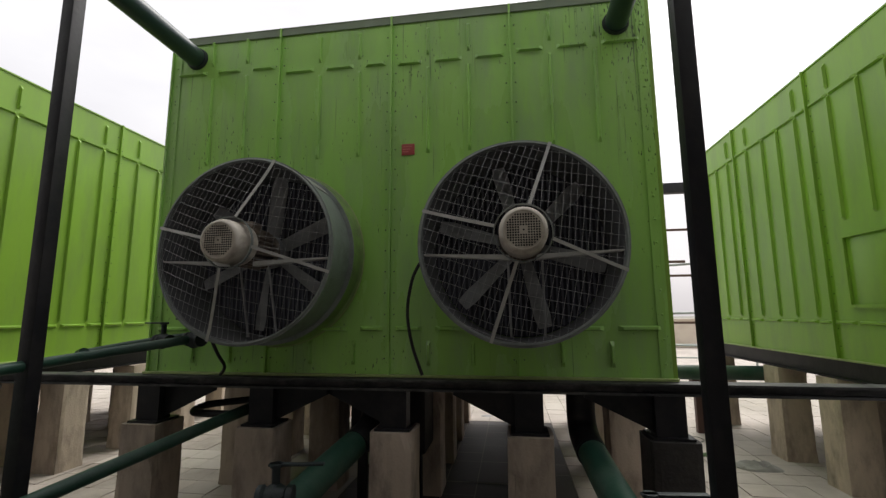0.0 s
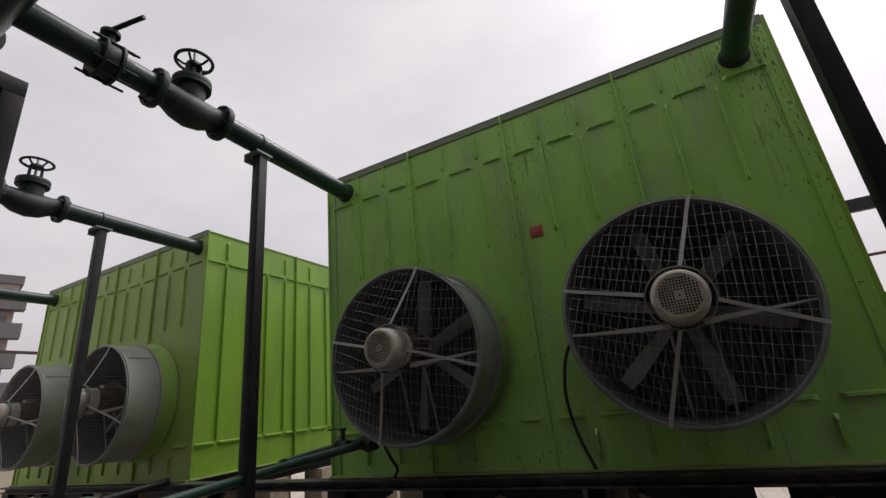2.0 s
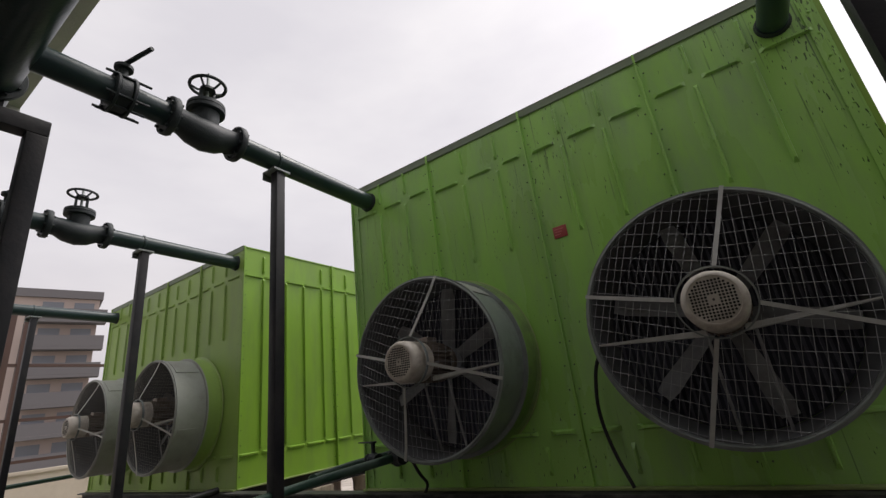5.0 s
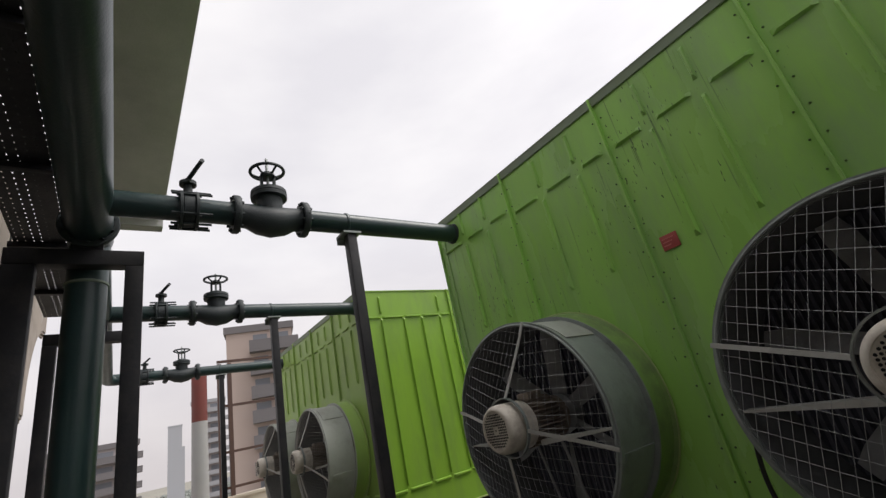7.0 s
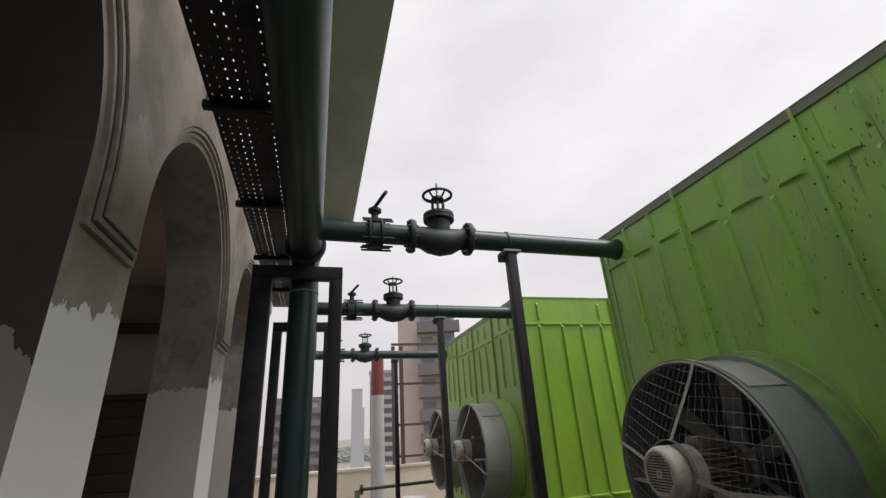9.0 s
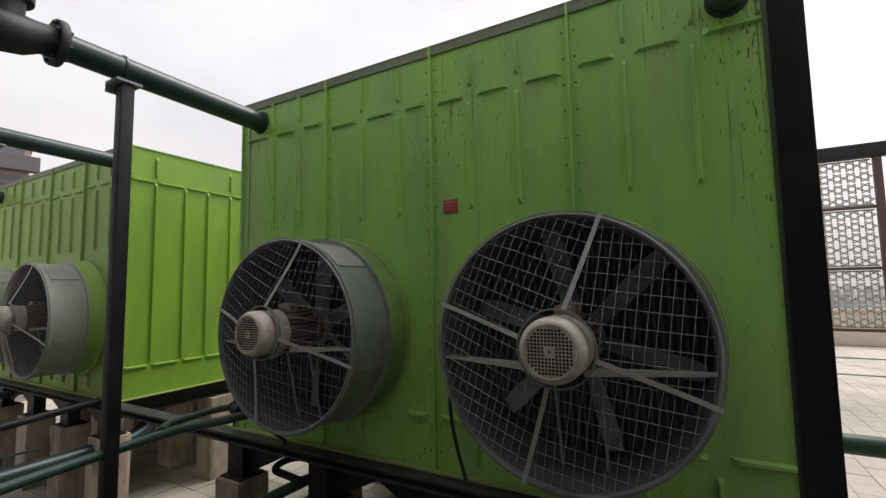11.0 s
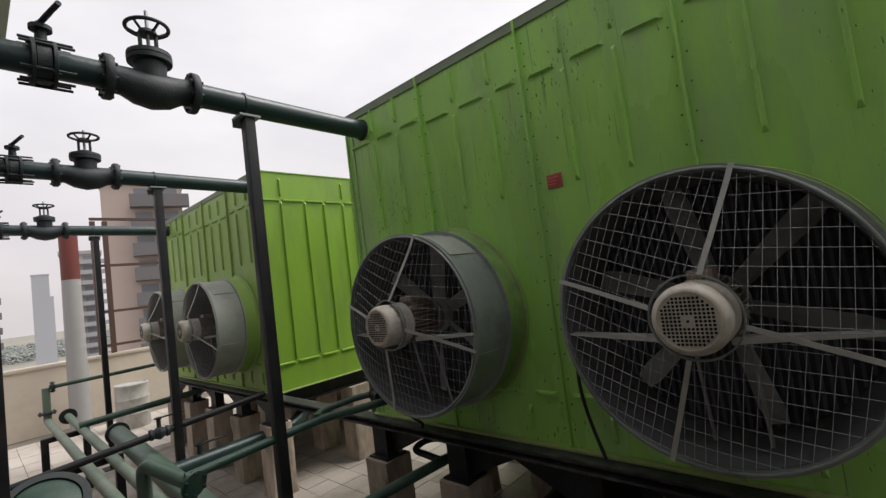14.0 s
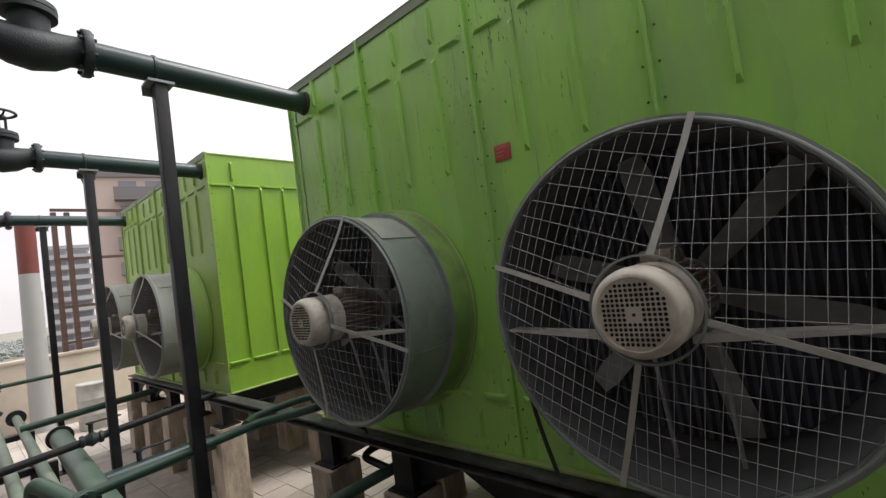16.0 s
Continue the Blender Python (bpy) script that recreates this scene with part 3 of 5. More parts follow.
def panel(root, m, w, ribs, long_z, dashes, low, hatch=None, paint=GREEN, dash_z=3.155):
    """A pressed steel sheet of the casing. Local axes: x along the sheet, z up, -y out. m stands in the tower's own axes."""
    h = Z1 - Z0
    bm = B()
    nx, nz = 6, 12
    g = [[bm.verts.new((w * i / nx, 0.004 * math.sin(math.pi * i / nx) * math.sin(5.1 * j / nz + w * 7), h * j / nz)) for i in range(nx + 1)] for j in range(nz + 1)]
    for j in range(nz):
        for i in range(nx):
            bm.faces.new((g[j][i], g[j][i + 1], g[j + 1][i + 1], g[j + 1][i]))
    box(bm, 0, w, 0.012, 0.02, 0, h)
    box(bm, 0.0, w, -0.010, 0.0, h - 0.010, h + 0.004)
    p = new("panel", finish(bm, "panel", paint))
    p.parent = root
    p.matrix_basis = m
    i = Matrix.Identity(4)
    cross = ribs if dashes else (ribs[0], ribs[-1])
    for x in ribs:
        hit = hatch and hatch[0] < x < hatch[1]
        z_lo = 1.98 if hit else long_z[0]
        put_rib(p, i, x, z_lo - Z0, dash_z + long_z[1] - 3.155 - z_lo)
        if x in cross:
            put_rib(p, i, x, dash_z + 0.05 - Z0, 0.24)
        if low and dashes and x in cross:
            put_rib(p, i, x, 0.84 - Z0, 0.17)
    cuts = [0.0, *ribs, w]
    for a, b in zip(cuts, cuts[1:]):
        gap = 0.045 if dashes else 0.012
        if b - a > 0.16:
            put_rib(p, i, a + gap, dash_z - Z0, b - a - 2 * gap, True)
            if low:
                put_rib(p, i, a + gap, 1.095 - Z0, b - a - 2 * gap, True)
    fl = B()
    box(fl, -0.0075, 0.0075, -0.028, 0.0, 0, h + 0.006, 0.003)
    f = new("seam_flange", finish(fl, "seam_flange", paint, smooth=False))
    f.parent = p
    bo = B()
    for k in range(17):
        z = 0.12 + k * 0.155
        lathe(bo, (0.034, 0, z), (0, -1, 0), [(0, 0.0056), (0.005, 0.0056), (0.008, 0.0035), (0.008, 0)], 6)
        lathe(bo, (w - 0.034, 0, z), (0, -1, 0), [(0, 0.0056), (0.005, 0.0056), (0.008, 0.0035), (0.008, 0)], 6)
    b = new("seam_bolting", finish(bo, "seam_bolting", GREEN_DARK))
    b.parent = p
    tagged(b, kind="stuff")
    if hatch:
        hx0, hx1, hz0, hz1 = hatch
        hb = box(B(), hx0, hx1, -0.012, 0, hz0, hz1, 0.003)
        ho = new("hatch", finish(hb, "hatch", GREEN))
        ho.parent = p
        hf = B()
        for a in ((hx0 - 0.03, hx1 + 0.03, hz1, hz1 + 0.03), (hx0 - 0.03, hx1 + 0.03, hz0 - 0.03, hz0), (hx0 - 0.03, hx0, hz0, hz1), (hx1, hx1 + 0.03, hz0, hz1)):
            box(hf, a[0], a[1], -0.035, 0, a[2], a[3])
        fo = new("hatch_frame", finish(hf, "hatch_frame", GREEN, smooth=False))
        fo.parent = p
    return p


def cooling_tower(cx, label, hatch=False, paint=GREEN):
    root = thing("cooling_tower", (cx, FACE, Z0), label, "cooling tower", "row of cooling towers")
    xs = (-1.90, -0.93, 0.008, 0.925, 1.90)
    ribs = ((0.365, 0.675), (0.345, 0.675), (0.287, 0.602), (0.290, 0.610))
    for k in range(4):
        panel(root, pose(xs[k], 0, 0), xs[k + 1] - xs[k], ribs[k], (2.395, 3.115), True, True, paint=paint, dash_z=(3.205, 3.148, 3.133, 3.154)[k])
    side = (BACK - FACE) / 3
    four = (0.28, 0.62, 0.91, 1.22)
    for k in range(3):
        panel(root, pose(1.90, side * k, 0, 0, 0, 90), side, four, (1.13, 3.14), False, True)
        # the west side runs from back to front
        h = (0.27, 0.97, 0.485, 1.06) if hatch and k == 2 else None
        panel(root, pose(-1.90, side * (3 - k), 0, 0, 0, -90), side, four, (1.13, 3.14), False, True, h)
    for k in range(4):
        panel(root, pose(1.90 - 0.95 * k, BACK - FACE, 0, 0, 0, 180), 0.95, (0.31, 0.64), (1.13, 3.14), False, False)
    bx, by = cx, FACE
    part("top_deck", box(B(), bx - 1.89, bx + 1.89, FACE + 0.01, BACK - 0.01, Z1 - 0.06, Z1 - 0.03), GREEN, root)
    part("basin", box(B(), bx - 1.89, bx + 1.89, FACE + 0.01, BACK - 0.01, Z0 + 0.002, Z0 + 0.03), BLACK, root)
    for sx in (-1, 1):
        c = B()
        x = bx + sx * 1.90
        box(c, min(x, x - sx * 0.075), max(x, x - sx * 0.075), FACE - 0.009, FACE - 0.003, Z0, Z1)
        for k in range(17):
            lathe(c, (x - sx * 0.04, FACE - 0.009, Z0 + 0.1 + 0.16 * k), (0, -1, 0), [(0, 0.0075), (0.005, 0.0075), (0.008, 0.004), (0.008, 0)], 6)
        part("corner_angle", c, paint, root)
    part("top_rim", box(box(B(), bx - 1.905, bx + 1.905, FACE - 0.016, FACE + 0.02, Z1 + 0.005, Z1 + 0.012), bx - 1.905, bx + 1.905, FACE - 0.0135, FACE - 0.006, Z1 - 0.055, Z1 + 0.0049), RIM, root, "top edge band coloured dark for the shade of its lip")
    e = B()
    box(e, bx - 1.92, bx + 1.92, FACE - 0.045, FACE + 0.0, Z0 - 0.004, Z0 + 0.012, 0.002)
    part("base_lip", e, GREEN_EDGE, root, "pale chipped lower edge")
    for sx in (-1, 1):
        x = bx + sx * 1.91
        part("side_lip", box(B(), x - 0.03, x + 0.03, FACE + 0.003, BACK, Z0 - 0.004, Z0 + 0.010, 0.002), GREEN_EDGE, root)
    return root


TOWER_X = (-0.815, -6.545, 4.87)
cooling_tower(TOWER_X[0], "lime-green steel cooling tower casing with pressed ribs, streaked and dusty", paint=GREEN_WORN)
cooling_tower(TOWER_X[1], "bright lime-green ribbed cooling tower casing, dusty at the front", paint=GREEN_DUSTY)
cooling_tower(TOWER_X[2], "bright lime-green ribbed cooling tower casing with a closed hatch", hatch=True)

p = thing("name_plate", (-0.672, FACE, 2.42), "small red metal maker's plate on the green casing", "plate")
part("plate", box(B(), -0.722, -0.622, FACE - 0.008, FACE - 0.002, 2.385, 2.472, 0.002), PLATE, p)
tb = B()
for k in range(3):
    box(tb, -0.712, -0.645 - 0.012 * k, FACE - 0.010, FACE - 0.0075, 2.447 - 0.02 * k, 2.453 - 0.02 * k)
part("print_bars", tb, PLATE_TXT, p)


def axial_fan(cx, cz, bars, first, sheet=GALV_DARK, wire=WIRE, ring=GREEN_DULL, rows=0.067, mx=0.0, mz=0.025):
    y = FACE
    root = thing("axial_fan", (cx, FACE, cz - 0.70), "grey axial fan with wire guard and beige motor on green casing", "fan", "fans on the cooling towers")
    O = (cx, y, cz)
    ax = (0, -1, 0)
    part("mounting_ring", lathe(B(), O, ax, [(0.0, 0.652), (0.012, 0.660), (0.020, 0.652), (0.024, 0.636), (0.080, 0.628), (0.157, 0.622), (0.165, 0.60), (0.0, 0.60)], 72), ring, root, "green flared mounting ring")
    # pale colour puts the rim's thin highlight on the ring
    part("ring_edge", torus(B(), (cx, y - 0.012, cz), ax, 0.660, 0.005, 72, 8), GREEN_EDGE, root, "pale bead drawing the highlight on the mounting ring's edge")
    part("casing", lathe(B(), O, ax, [(0.165, 0.612), (0.165, 0.640), (0.179, 0.640), (0.181, 0.612), (0.470, 0.612), (0.472, 0.624), (0.500, 0.624), (0.502, 0.597), (0.03, 0.597), (0.03, 0.599), (0.165, 0.612)], 72), sheet, root)
    part("liner", lathe(B(), O, ax, [(0.03, 0.5955), (0.488, 0.5955), (0.488, 0.592), (0.03, 0.592)], 72), LINER, root, "dark inner face of the casing")
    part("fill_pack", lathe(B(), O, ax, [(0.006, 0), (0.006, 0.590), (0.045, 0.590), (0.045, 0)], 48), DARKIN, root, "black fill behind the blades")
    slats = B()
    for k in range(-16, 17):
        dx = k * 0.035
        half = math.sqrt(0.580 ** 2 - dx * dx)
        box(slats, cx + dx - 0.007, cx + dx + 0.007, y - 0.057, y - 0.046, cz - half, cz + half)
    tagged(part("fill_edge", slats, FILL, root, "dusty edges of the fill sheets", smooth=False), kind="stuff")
    # lap joints and a cover strip on the casing
    for a0, a1, lift in ((44, 68, 0.008), (-22, -18, 0.006), (118, 122, 0.006), (205, 209, 0.006)):
        s = B()
        n = max(2, int((a1 - a0) / 3))
        ring = []
        for k in range(n + 1):
            a = radians(a0 + (a1 - a0) * k / n)
            ring.append([s.verts.new((cx + math.cos(a) * rr, y - dy, cz + math.sin(a) * rr)) for rr, dy in ((0.611, 0.190), (0.612 + lift, 0.190), (0.612 + lift, 0.455), (0.611, 0.455))])
        for p0, p1 in zip(ring, ring[1:]):
            for j in range(4):
                s.faces.new((p0[j], p0[(j + 1) % 4], p1[(j + 1) % 4], p1[j]))
        s.faces.new(ring[0][::-1])
        s.faces.new(ring[-1])
        bmesh.ops.recalc_face_normals(s, faces=s.faces)
        part("lap_strip", s, GALV_PALE if a1 - a0 > 10 else sheet, root)
    O = (cx + mx, y, cz + mz)
    part("hub", lathe(B(), O, ax, [(0.04, 0.0), (0.04, 0.10), (0.16, 0.125), (0.20, 0.10), (0.20, 0)], 32), BLADE, root)
    for k in range(6):
        a = radians(first + 60 * k)
        bl = B()
        e, t = Vector((math.cos(a), 0, math.sin(a))), Vector((-math.sin(a), 0, math.cos(a)))
        secs = []
        for j in range(7):
            s = j / 6
            r = 0.11 + 0.455 * s
            tw = radians(42 - 22 * s)
            cho = (0.095 + 0.025 * s) if s < 0.95 else 0.088
            ch = t * math.cos(tw) + Vector((0, -1, 0)) * math.sin(tw)
            nn = ch.cross(e)
            c0 = Vector((cx + mx, y - 0.13, cz + mz)) + e * r
            secs.append([bl.verts.new(c0 + ch * cho * u + nn * v) for u, v in ((-0.5, 0), (-0.2, 0.010), (0.5, 0.002), (-0.2, -0.006))])
        for p0, p1 in zip(secs, secs[1:]):
            for j in range(4):
                bl.faces.new((p0[j], p0[(j + 1) % 4], p1[(j + 1) % 4], p1[j]))
        bl.faces.new(secs[0][::-1])
        bl.faces.new(secs[-1])
        bmesh.ops.recalc_face_normals(bl, faces=bl.faces)
        part("blade", bl, BLADE, root)
    # motor
    mot = part("motor", lathe(B(), O, ax, [(0.20, 0), (0.20, 0.105), (0.22, 0.125), (0.26, 0.125), (0.265, 0.105), (0.55, 0.105), (0.55, 0)], 40), JACKET, root, "dusty beige electric motor with a rusty finned jacket")
    fins = B()
    for k in range(30):
        a = 2 * math.pi * k / 30
        u, v = Vector((math.cos(a), 0, math.sin(a))), Vector((-math.sin(a), 0, math.cos(a)))
        q = [Vector(O) + u * r_ + v * w_ + Vector((0, -0.28, 0)) for r_, w_ in ((0.10, -0.005), (0.140, -0.0025), (0.140, 0.0025), (0.10, 0.005))]
        prism(fins, q, (0, 0, 0), (0, -0.24, 0))
    tagged(part("finned_jacket", fins, JACKET, mot), kind="stuff")
    cowl = part("fan_cowl", lathe(B(), O, ax, [(0.52, 0.118), (0.52, 0.136), (0.68, 0.136), (0.704, 0.133), (0.722, 0.124), (0.730, 0.113), (0.7305, 0.107), (0.727, 0.105), (0.727, 0)], 48), BEIGE, mot)
    hol = B()
    for i in range(-7, 8):
        for j in range(-7, 8):
            px, pz = i * 0.0142, j * 0.0142
            d = math.hypot(px, pz)
            if d < 0.098 and not 0.012 < d < 0.024:
                lathe(hol, (cx + mx + px, y - 0.7272, cz + mz + pz), ax, [(0, 0.0055), (0.0012, 0.0055), (0.0012, 0)], 7)
    tagged(part("vent_grille", hol, HOLE, mot, "round vent holes"), kind="stuff")
    part("collar", lathe(B(), O, ax, [(0.622, 0.161), (0.622, 0.167), (0.642, 0.168), (0.642, 0.161), (0.622, 0.161)], 48), GALV_DARK, root, "dark collar round the motor")
    tbx = box(B(), O[0] - 0.05, O[0] + 0.05, y - 0.46, y - 0.34, O[2] + 0.10, O[2] + 0.17, 0.008)
    part("terminal_box", tbx, JACKET, mot)
    # motor bracket arms
    for sx in (-1, 1):
        ar = B()
        prism(ar, [(O[0] + sx * 0.08, y - 0.48, O[2] - 0.135), (cx + sx * 0.595, y - 0.48, cz - 0.070), (cx + sx * 0.595, y - 0.48, cz - 0.062), (O[0] + sx * 0.08, y - 0.48, O[2] - 0.103)], (0, 0, 0), (0, 0.06, 0))
        part("bracket_arm", ar, BAR, root, "pale tapered bracket arm")
    for dx in (-0.09, 0.12):
        part("stay_rod", sweep(B(), [(O[0] + dx, y - 0.36, O[2] - 0.10), (cx + dx + 0.02, y - 0.27, cz - 0.575)], 0.008, 8), BLADE, root)

    # guard: a shallow cone of wires
    def gy(dx, dz):
        near = max(0.0, 1 - math.hypot(dx, dz) / 0.605)
        r = math.hypot(dx - mx * min(1, 1.4 * near), dz - mz * min(1, 1.4 * near))
        return y - 0.506 - 0.125 * max(0.0, min(1.0, (0.605 - r) / 0.435)) ** 1.15
    gd = B()
    R, HOLE_R = 0.605, 0.172
    rnd = random.Random(7)

    edges = sorted(a % 360 for a in bars)

    def wires(step, vertical):
        """Wires of four mesh panels laid between the bars, each a little askew."""
        for a0, a1 in zip(edges, edges[1:] + [edges[0] + 360]):
            askew = radians((-7, -20, -20, -11)[int((a0 + a1) / 2 % 360 // 90)])
            ct, st = math.cos(askew), math.sin(askew)
            k = -int(R / step)
            while k * step <= R:
                c = k * step + step * 0.3 + rnd.uniform(-0.003, 0.003)
                k += 1
                ph, run_ = rnd.uniform(0, 6), []
                for i in range(62):
                    w = -0.61 + 0.02 * i
                    wob = 0.0022 * math.sin(ph + 7 * w)
                    px, pz = (c + wob, w) if vertical else (w, c + wob)
                    dx, dz = px * ct - pz * st, px * st + pz * ct
                    ang = math.degrees(math.atan2(dz, dx)) % 360
                    inside = (ang - a0) % 360 < a1 - a0 and math.hypot(dx, dz) < R and math.hypot(dx - mx, dz - mz) > HOLE_R - 0.01
                    if inside:
                        run_.append((cx + dx, gy(dx, dz), cz + dz))
                    if (not inside or i == 61) and len(run_) > 1:
                        sweep(gd, run_[:1] + run_[1:-1:3] + run_[-1:], 0.00092, 4, cap=False)
                    if not inside:
                        run_ = []
    wires(0.041, True)
    wires(rows, False)
    tagged(part("wire_guard", gd, wire, root, "galvanised wire mesh guard"), kind="stuff")
    torus_b = torus(B(), (cx, y - 0.507, cz), ax, 0.606, 0.0075, 72, 8)
    part("guard_rim", torus_b, sheet, root)
    for ang in bars:
        u = Vector((math.cos(radians(ang)), 0, math.sin(radians(ang))))
        w = Vector((-u.z, 0, u.x)) * 0.0098
        outer = Vector((u.x, u.z)) * 0.625
        inner = Vector((mx + math.cos(radians(ang + 4)) * 0.165, mz + math.sin(radians(ang + 4)) * 0.165))
        bb = B()
        secs = []
        for j in range(6):
            dx, dz = (inner * (1 - j / 5) + outer * (j / 5))
            q = Vector((cx + dx, gy(dx, dz) - 0.006, cz + dz))
            secs.append([bb.verts.new(q + s * w + Vector((0, d, 0))) for s, d in ((-1, 0), (1, 0), (1, -0.005), (-1, -0.005))])
        for p0, p1 in zip(secs, secs[1:]):
            for j in range(4):
                bb.faces.new((p0[j], p0[(j + 1) % 4], p1[(j + 1) % 4], p1[j]))
        bb.faces.new(secs[0][::-1])
        bb.faces.new(secs[-1])
        bmesh.ops.recalc_face_normals(bb, faces=bb.faces)
        part("guard_bar", bb, BAR, root)
    return root


FAN_Z = 1.625
axial_fan(0.13, FAN_Z, (72, 161, -17.5, -107.5), 44.5, mx=0.012)
axial_fan(-1.66, FAN_Z, (71, 165, -15, -109), 24, mx=-0.015)
axial_fan(-6.545 + 0.945, FAN_Z, (73, 168, -22, -102), 35, GALV_PALE, WIRE_DUSTY, GREEN_DUSTY, 0.034)
axial_fan(-6.545 - 0.835, FAN_Z, (62, 172, -14, -98), 5, GALV_PALE, WIRE_DUSTY, GREEN_DUSTY, 0.034)

for nm, pts in (("power_cable", [(-0.46, 3.02, 1.66), (-0.60, 3.03, 1.50), (-0.66, 3.05, 1.22), (-0.62, 3.06, 0.98), (-0.54, 3.03, 0.79)]),
                ("power_cable", [(-1.93, 2.78, 1.03), (-1.905, 2.82, 0.93), (-1.93, 2.95, 0.84), (-2.02, 3.02, 0.775)])):
    solid(nm, sweep(B(), pts, 0.011, 10, bend=0.12), RUBBER, "black rubber motor cable hanging to the base beam", "cable", "motor cables")


# ---- steel base and concrete pedestals ----
def i_beam(bm, x0, x1, y0, y1, z0, z1):
    """A rolled channel section along its longer side."""
    f = 0.014
    box(bm, x0, x1, y0, y1, z1 - f, z1)
    box(bm, x0, x1, y0, y1, z0, z0 + f)
    if x1 - x0 > y1 - y0:
        c = (y0 + y1) / 2
        box(bm, x0, x1, c - 0.006, c + 0.006, z0 + f, z1 - f)
    else:
        c = (x0 + x1) / 2
        box(bm, c - 0.006, c + 0.006, y0, y1, z0 + f, z1 - f)
    return bm


BEAM0, BEAM1, FRONT0 = 0.585, 0.758, 0.685
BLOCK_ROWS = {TOWER_X[0]: (4.28, 5.15, 6.00, 6.90), TOWER_X[1]: (4.28, 5.15, 6.00, 6.90), TOWER_X[2]: (3.90, 4.75, 5.65, 7.25)}
solid("front_beam", i_beam(B(), -8.5, 6.9, 3.02, 3.16, FRONT0, BEAM1), BLACK_DUSTY, "long black steel beam under the fronts of all the towers", "beam")
for cx in TOWER_X:
    r = thing("base_frame", (cx, 5.1, BEAM0), "black steel channel frame under the cooling tower", "frame", "tower base frames")
    for sx in (-1.84, 1.84):
        part("side_channel", i_beam(B(), cx + sx - 0.06, cx + sx + 0.06, 3.17, BACK + 0.05, BEAM0, BEAM1), BLACK, r)
    for yy in BLOCK_ROWS[cx]:
        part("cross_channel", i_beam(B(), cx - 1.775, cx + 1.775, yy - 0.05, yy + 0.05, BEAM0, BEAM1), BLACK, r)


def pedestal(x, y, top, s=0.30, coat=CONC, label="weathered tan concrete pedestal block under the steel base"):
    """A cast block, out of true, with worn corners and a chipped top edge."""
    bm = box(B(), x - s / 2, x + s / 2, y - s / 2, y + s / 2, FLOOR, top)
    bmesh.ops.subdivide_edges(bm, edges=bm.edges[:], cuts=6, use_grid_fill=True)
    rng = random.Random(int(x * 100 + y * 7))
    chip = Vector((x + rng.choice((-1, 1)) * s / 2, y - s / 2, top - rng.uniform(0.0, 0.25)))
    ph = rng.uniform(0, 6)
    for v in bm.verts:
        if v.co.z <= FLOOR + 0.001:
            continue
        dx, dy = (v.co.x - x) / (s / 2), (v.co.y - y) / (s / 2)
        worn = max(0.0, abs(dx) + abs(dy) - 1.9) * 0.06
        v.co.x -= dx * worn - 0.0012 * math.sin(ph + 9 * v.co.z)
        v.co.y -= dy * worn - 0.0012 * math.sin(ph + 2 + 7 * v.co.z)
        d = (v.co - chip).length
        if d < 0.07:
            v.co += (Vector((x, y, v.co.z)) - v.co) * 0.25 * (1 - d / 0.07)
        v.co += Vector((rng.uniform(-1, 1), rng.uniform(-1, 1), rng.uniform(-1, 0) if v.co.z > top - 0.01 else 0)) * 0.0016
    return solid("concrete_pedestal", bm, coat, label, "pedestal", "concrete pedestals", smooth=False)


for cx in TOWER_X:
    for dx in (-1.78, -0.885, 0.075, 0.975, 1.83):
        if cx == TOWER_X[0] and dx == 1.83:
            pedestal(cx + dx, 3.10, 0.43, 0.29, CONC_BLACK, "black concrete pedestal under the steel base")
        else:
            pedestal(cx + dx, 3.10, 0.43, 0.29)
        x = cx + dx
        g = thing("steel_bracket", (x, 3.10, 0.43), "black welded steel bracket between pedestal and beam", "bracket", "steel brackets")
        part("base_plate", box(B(), x - 0.12, x + 0.12, 2.99, 3.21, 0.43, 0.445), BLACK, g)
        part("stub", box(B(), x - 0.09, x + 0.09, 3.03, 3.15, 0.445, FRONT0 - 0.002), BLACK, g)
        s = 1 if dx < 0 else -1
        part("gusset", prism(B(), [(x + s * 0.09, 3.09, 0.46), (x + s * 0.50, 3.09, FRONT0 - 0.03), (x + s * 0.50, 3.09, FRONT0 - 0.002), (x + s * 0.09, 3.09, FRONT0 - 0.002)], (0, 0, 0), (0, 0.012, 0)), BLACK, g)
        for yy in BLOCK_ROWS[cx]:
            if dx in (-0.885, 0.975) and yy == BLOCK_ROWS[cx][1]:
                continue
            pedestal(cx + dx, yy, BEAM0 - 0.002)


# ---- high pipework ----
PZ = 3.365
HY = 0.465


def flange(parent, centre, axis, r, t=0.022, bolts=8, paint=None):
    """A flange disc under parent, with its bolts as parts of its own."""
    c, d = Vector(centre), Vector(axis).normalized()
    disc = part("flange", lathe(B(), c - d * t / 2, d, [(0, 0), (0, r * 0.97), (t * 0.15, r), (t * 0.85, r), (t, r * 0.97), (t, 0)], 28), paint or IRON, parent)
    u, v = frame_axes(d)
    for k in range(bolts):
        a = 2 * math.pi * (k + 0.5) / bolts
        q = c + (u * math.cos(a) + v * math.sin(a)) * r * 0.82
        part("bolt", lathe(B(), q - d * (t / 2 + 0.016), d, [(0, 0), (0, 0.010), (t + 0.032, 0.010), (t + 0.032, 0)], 6), IRON, disc)
    return disc


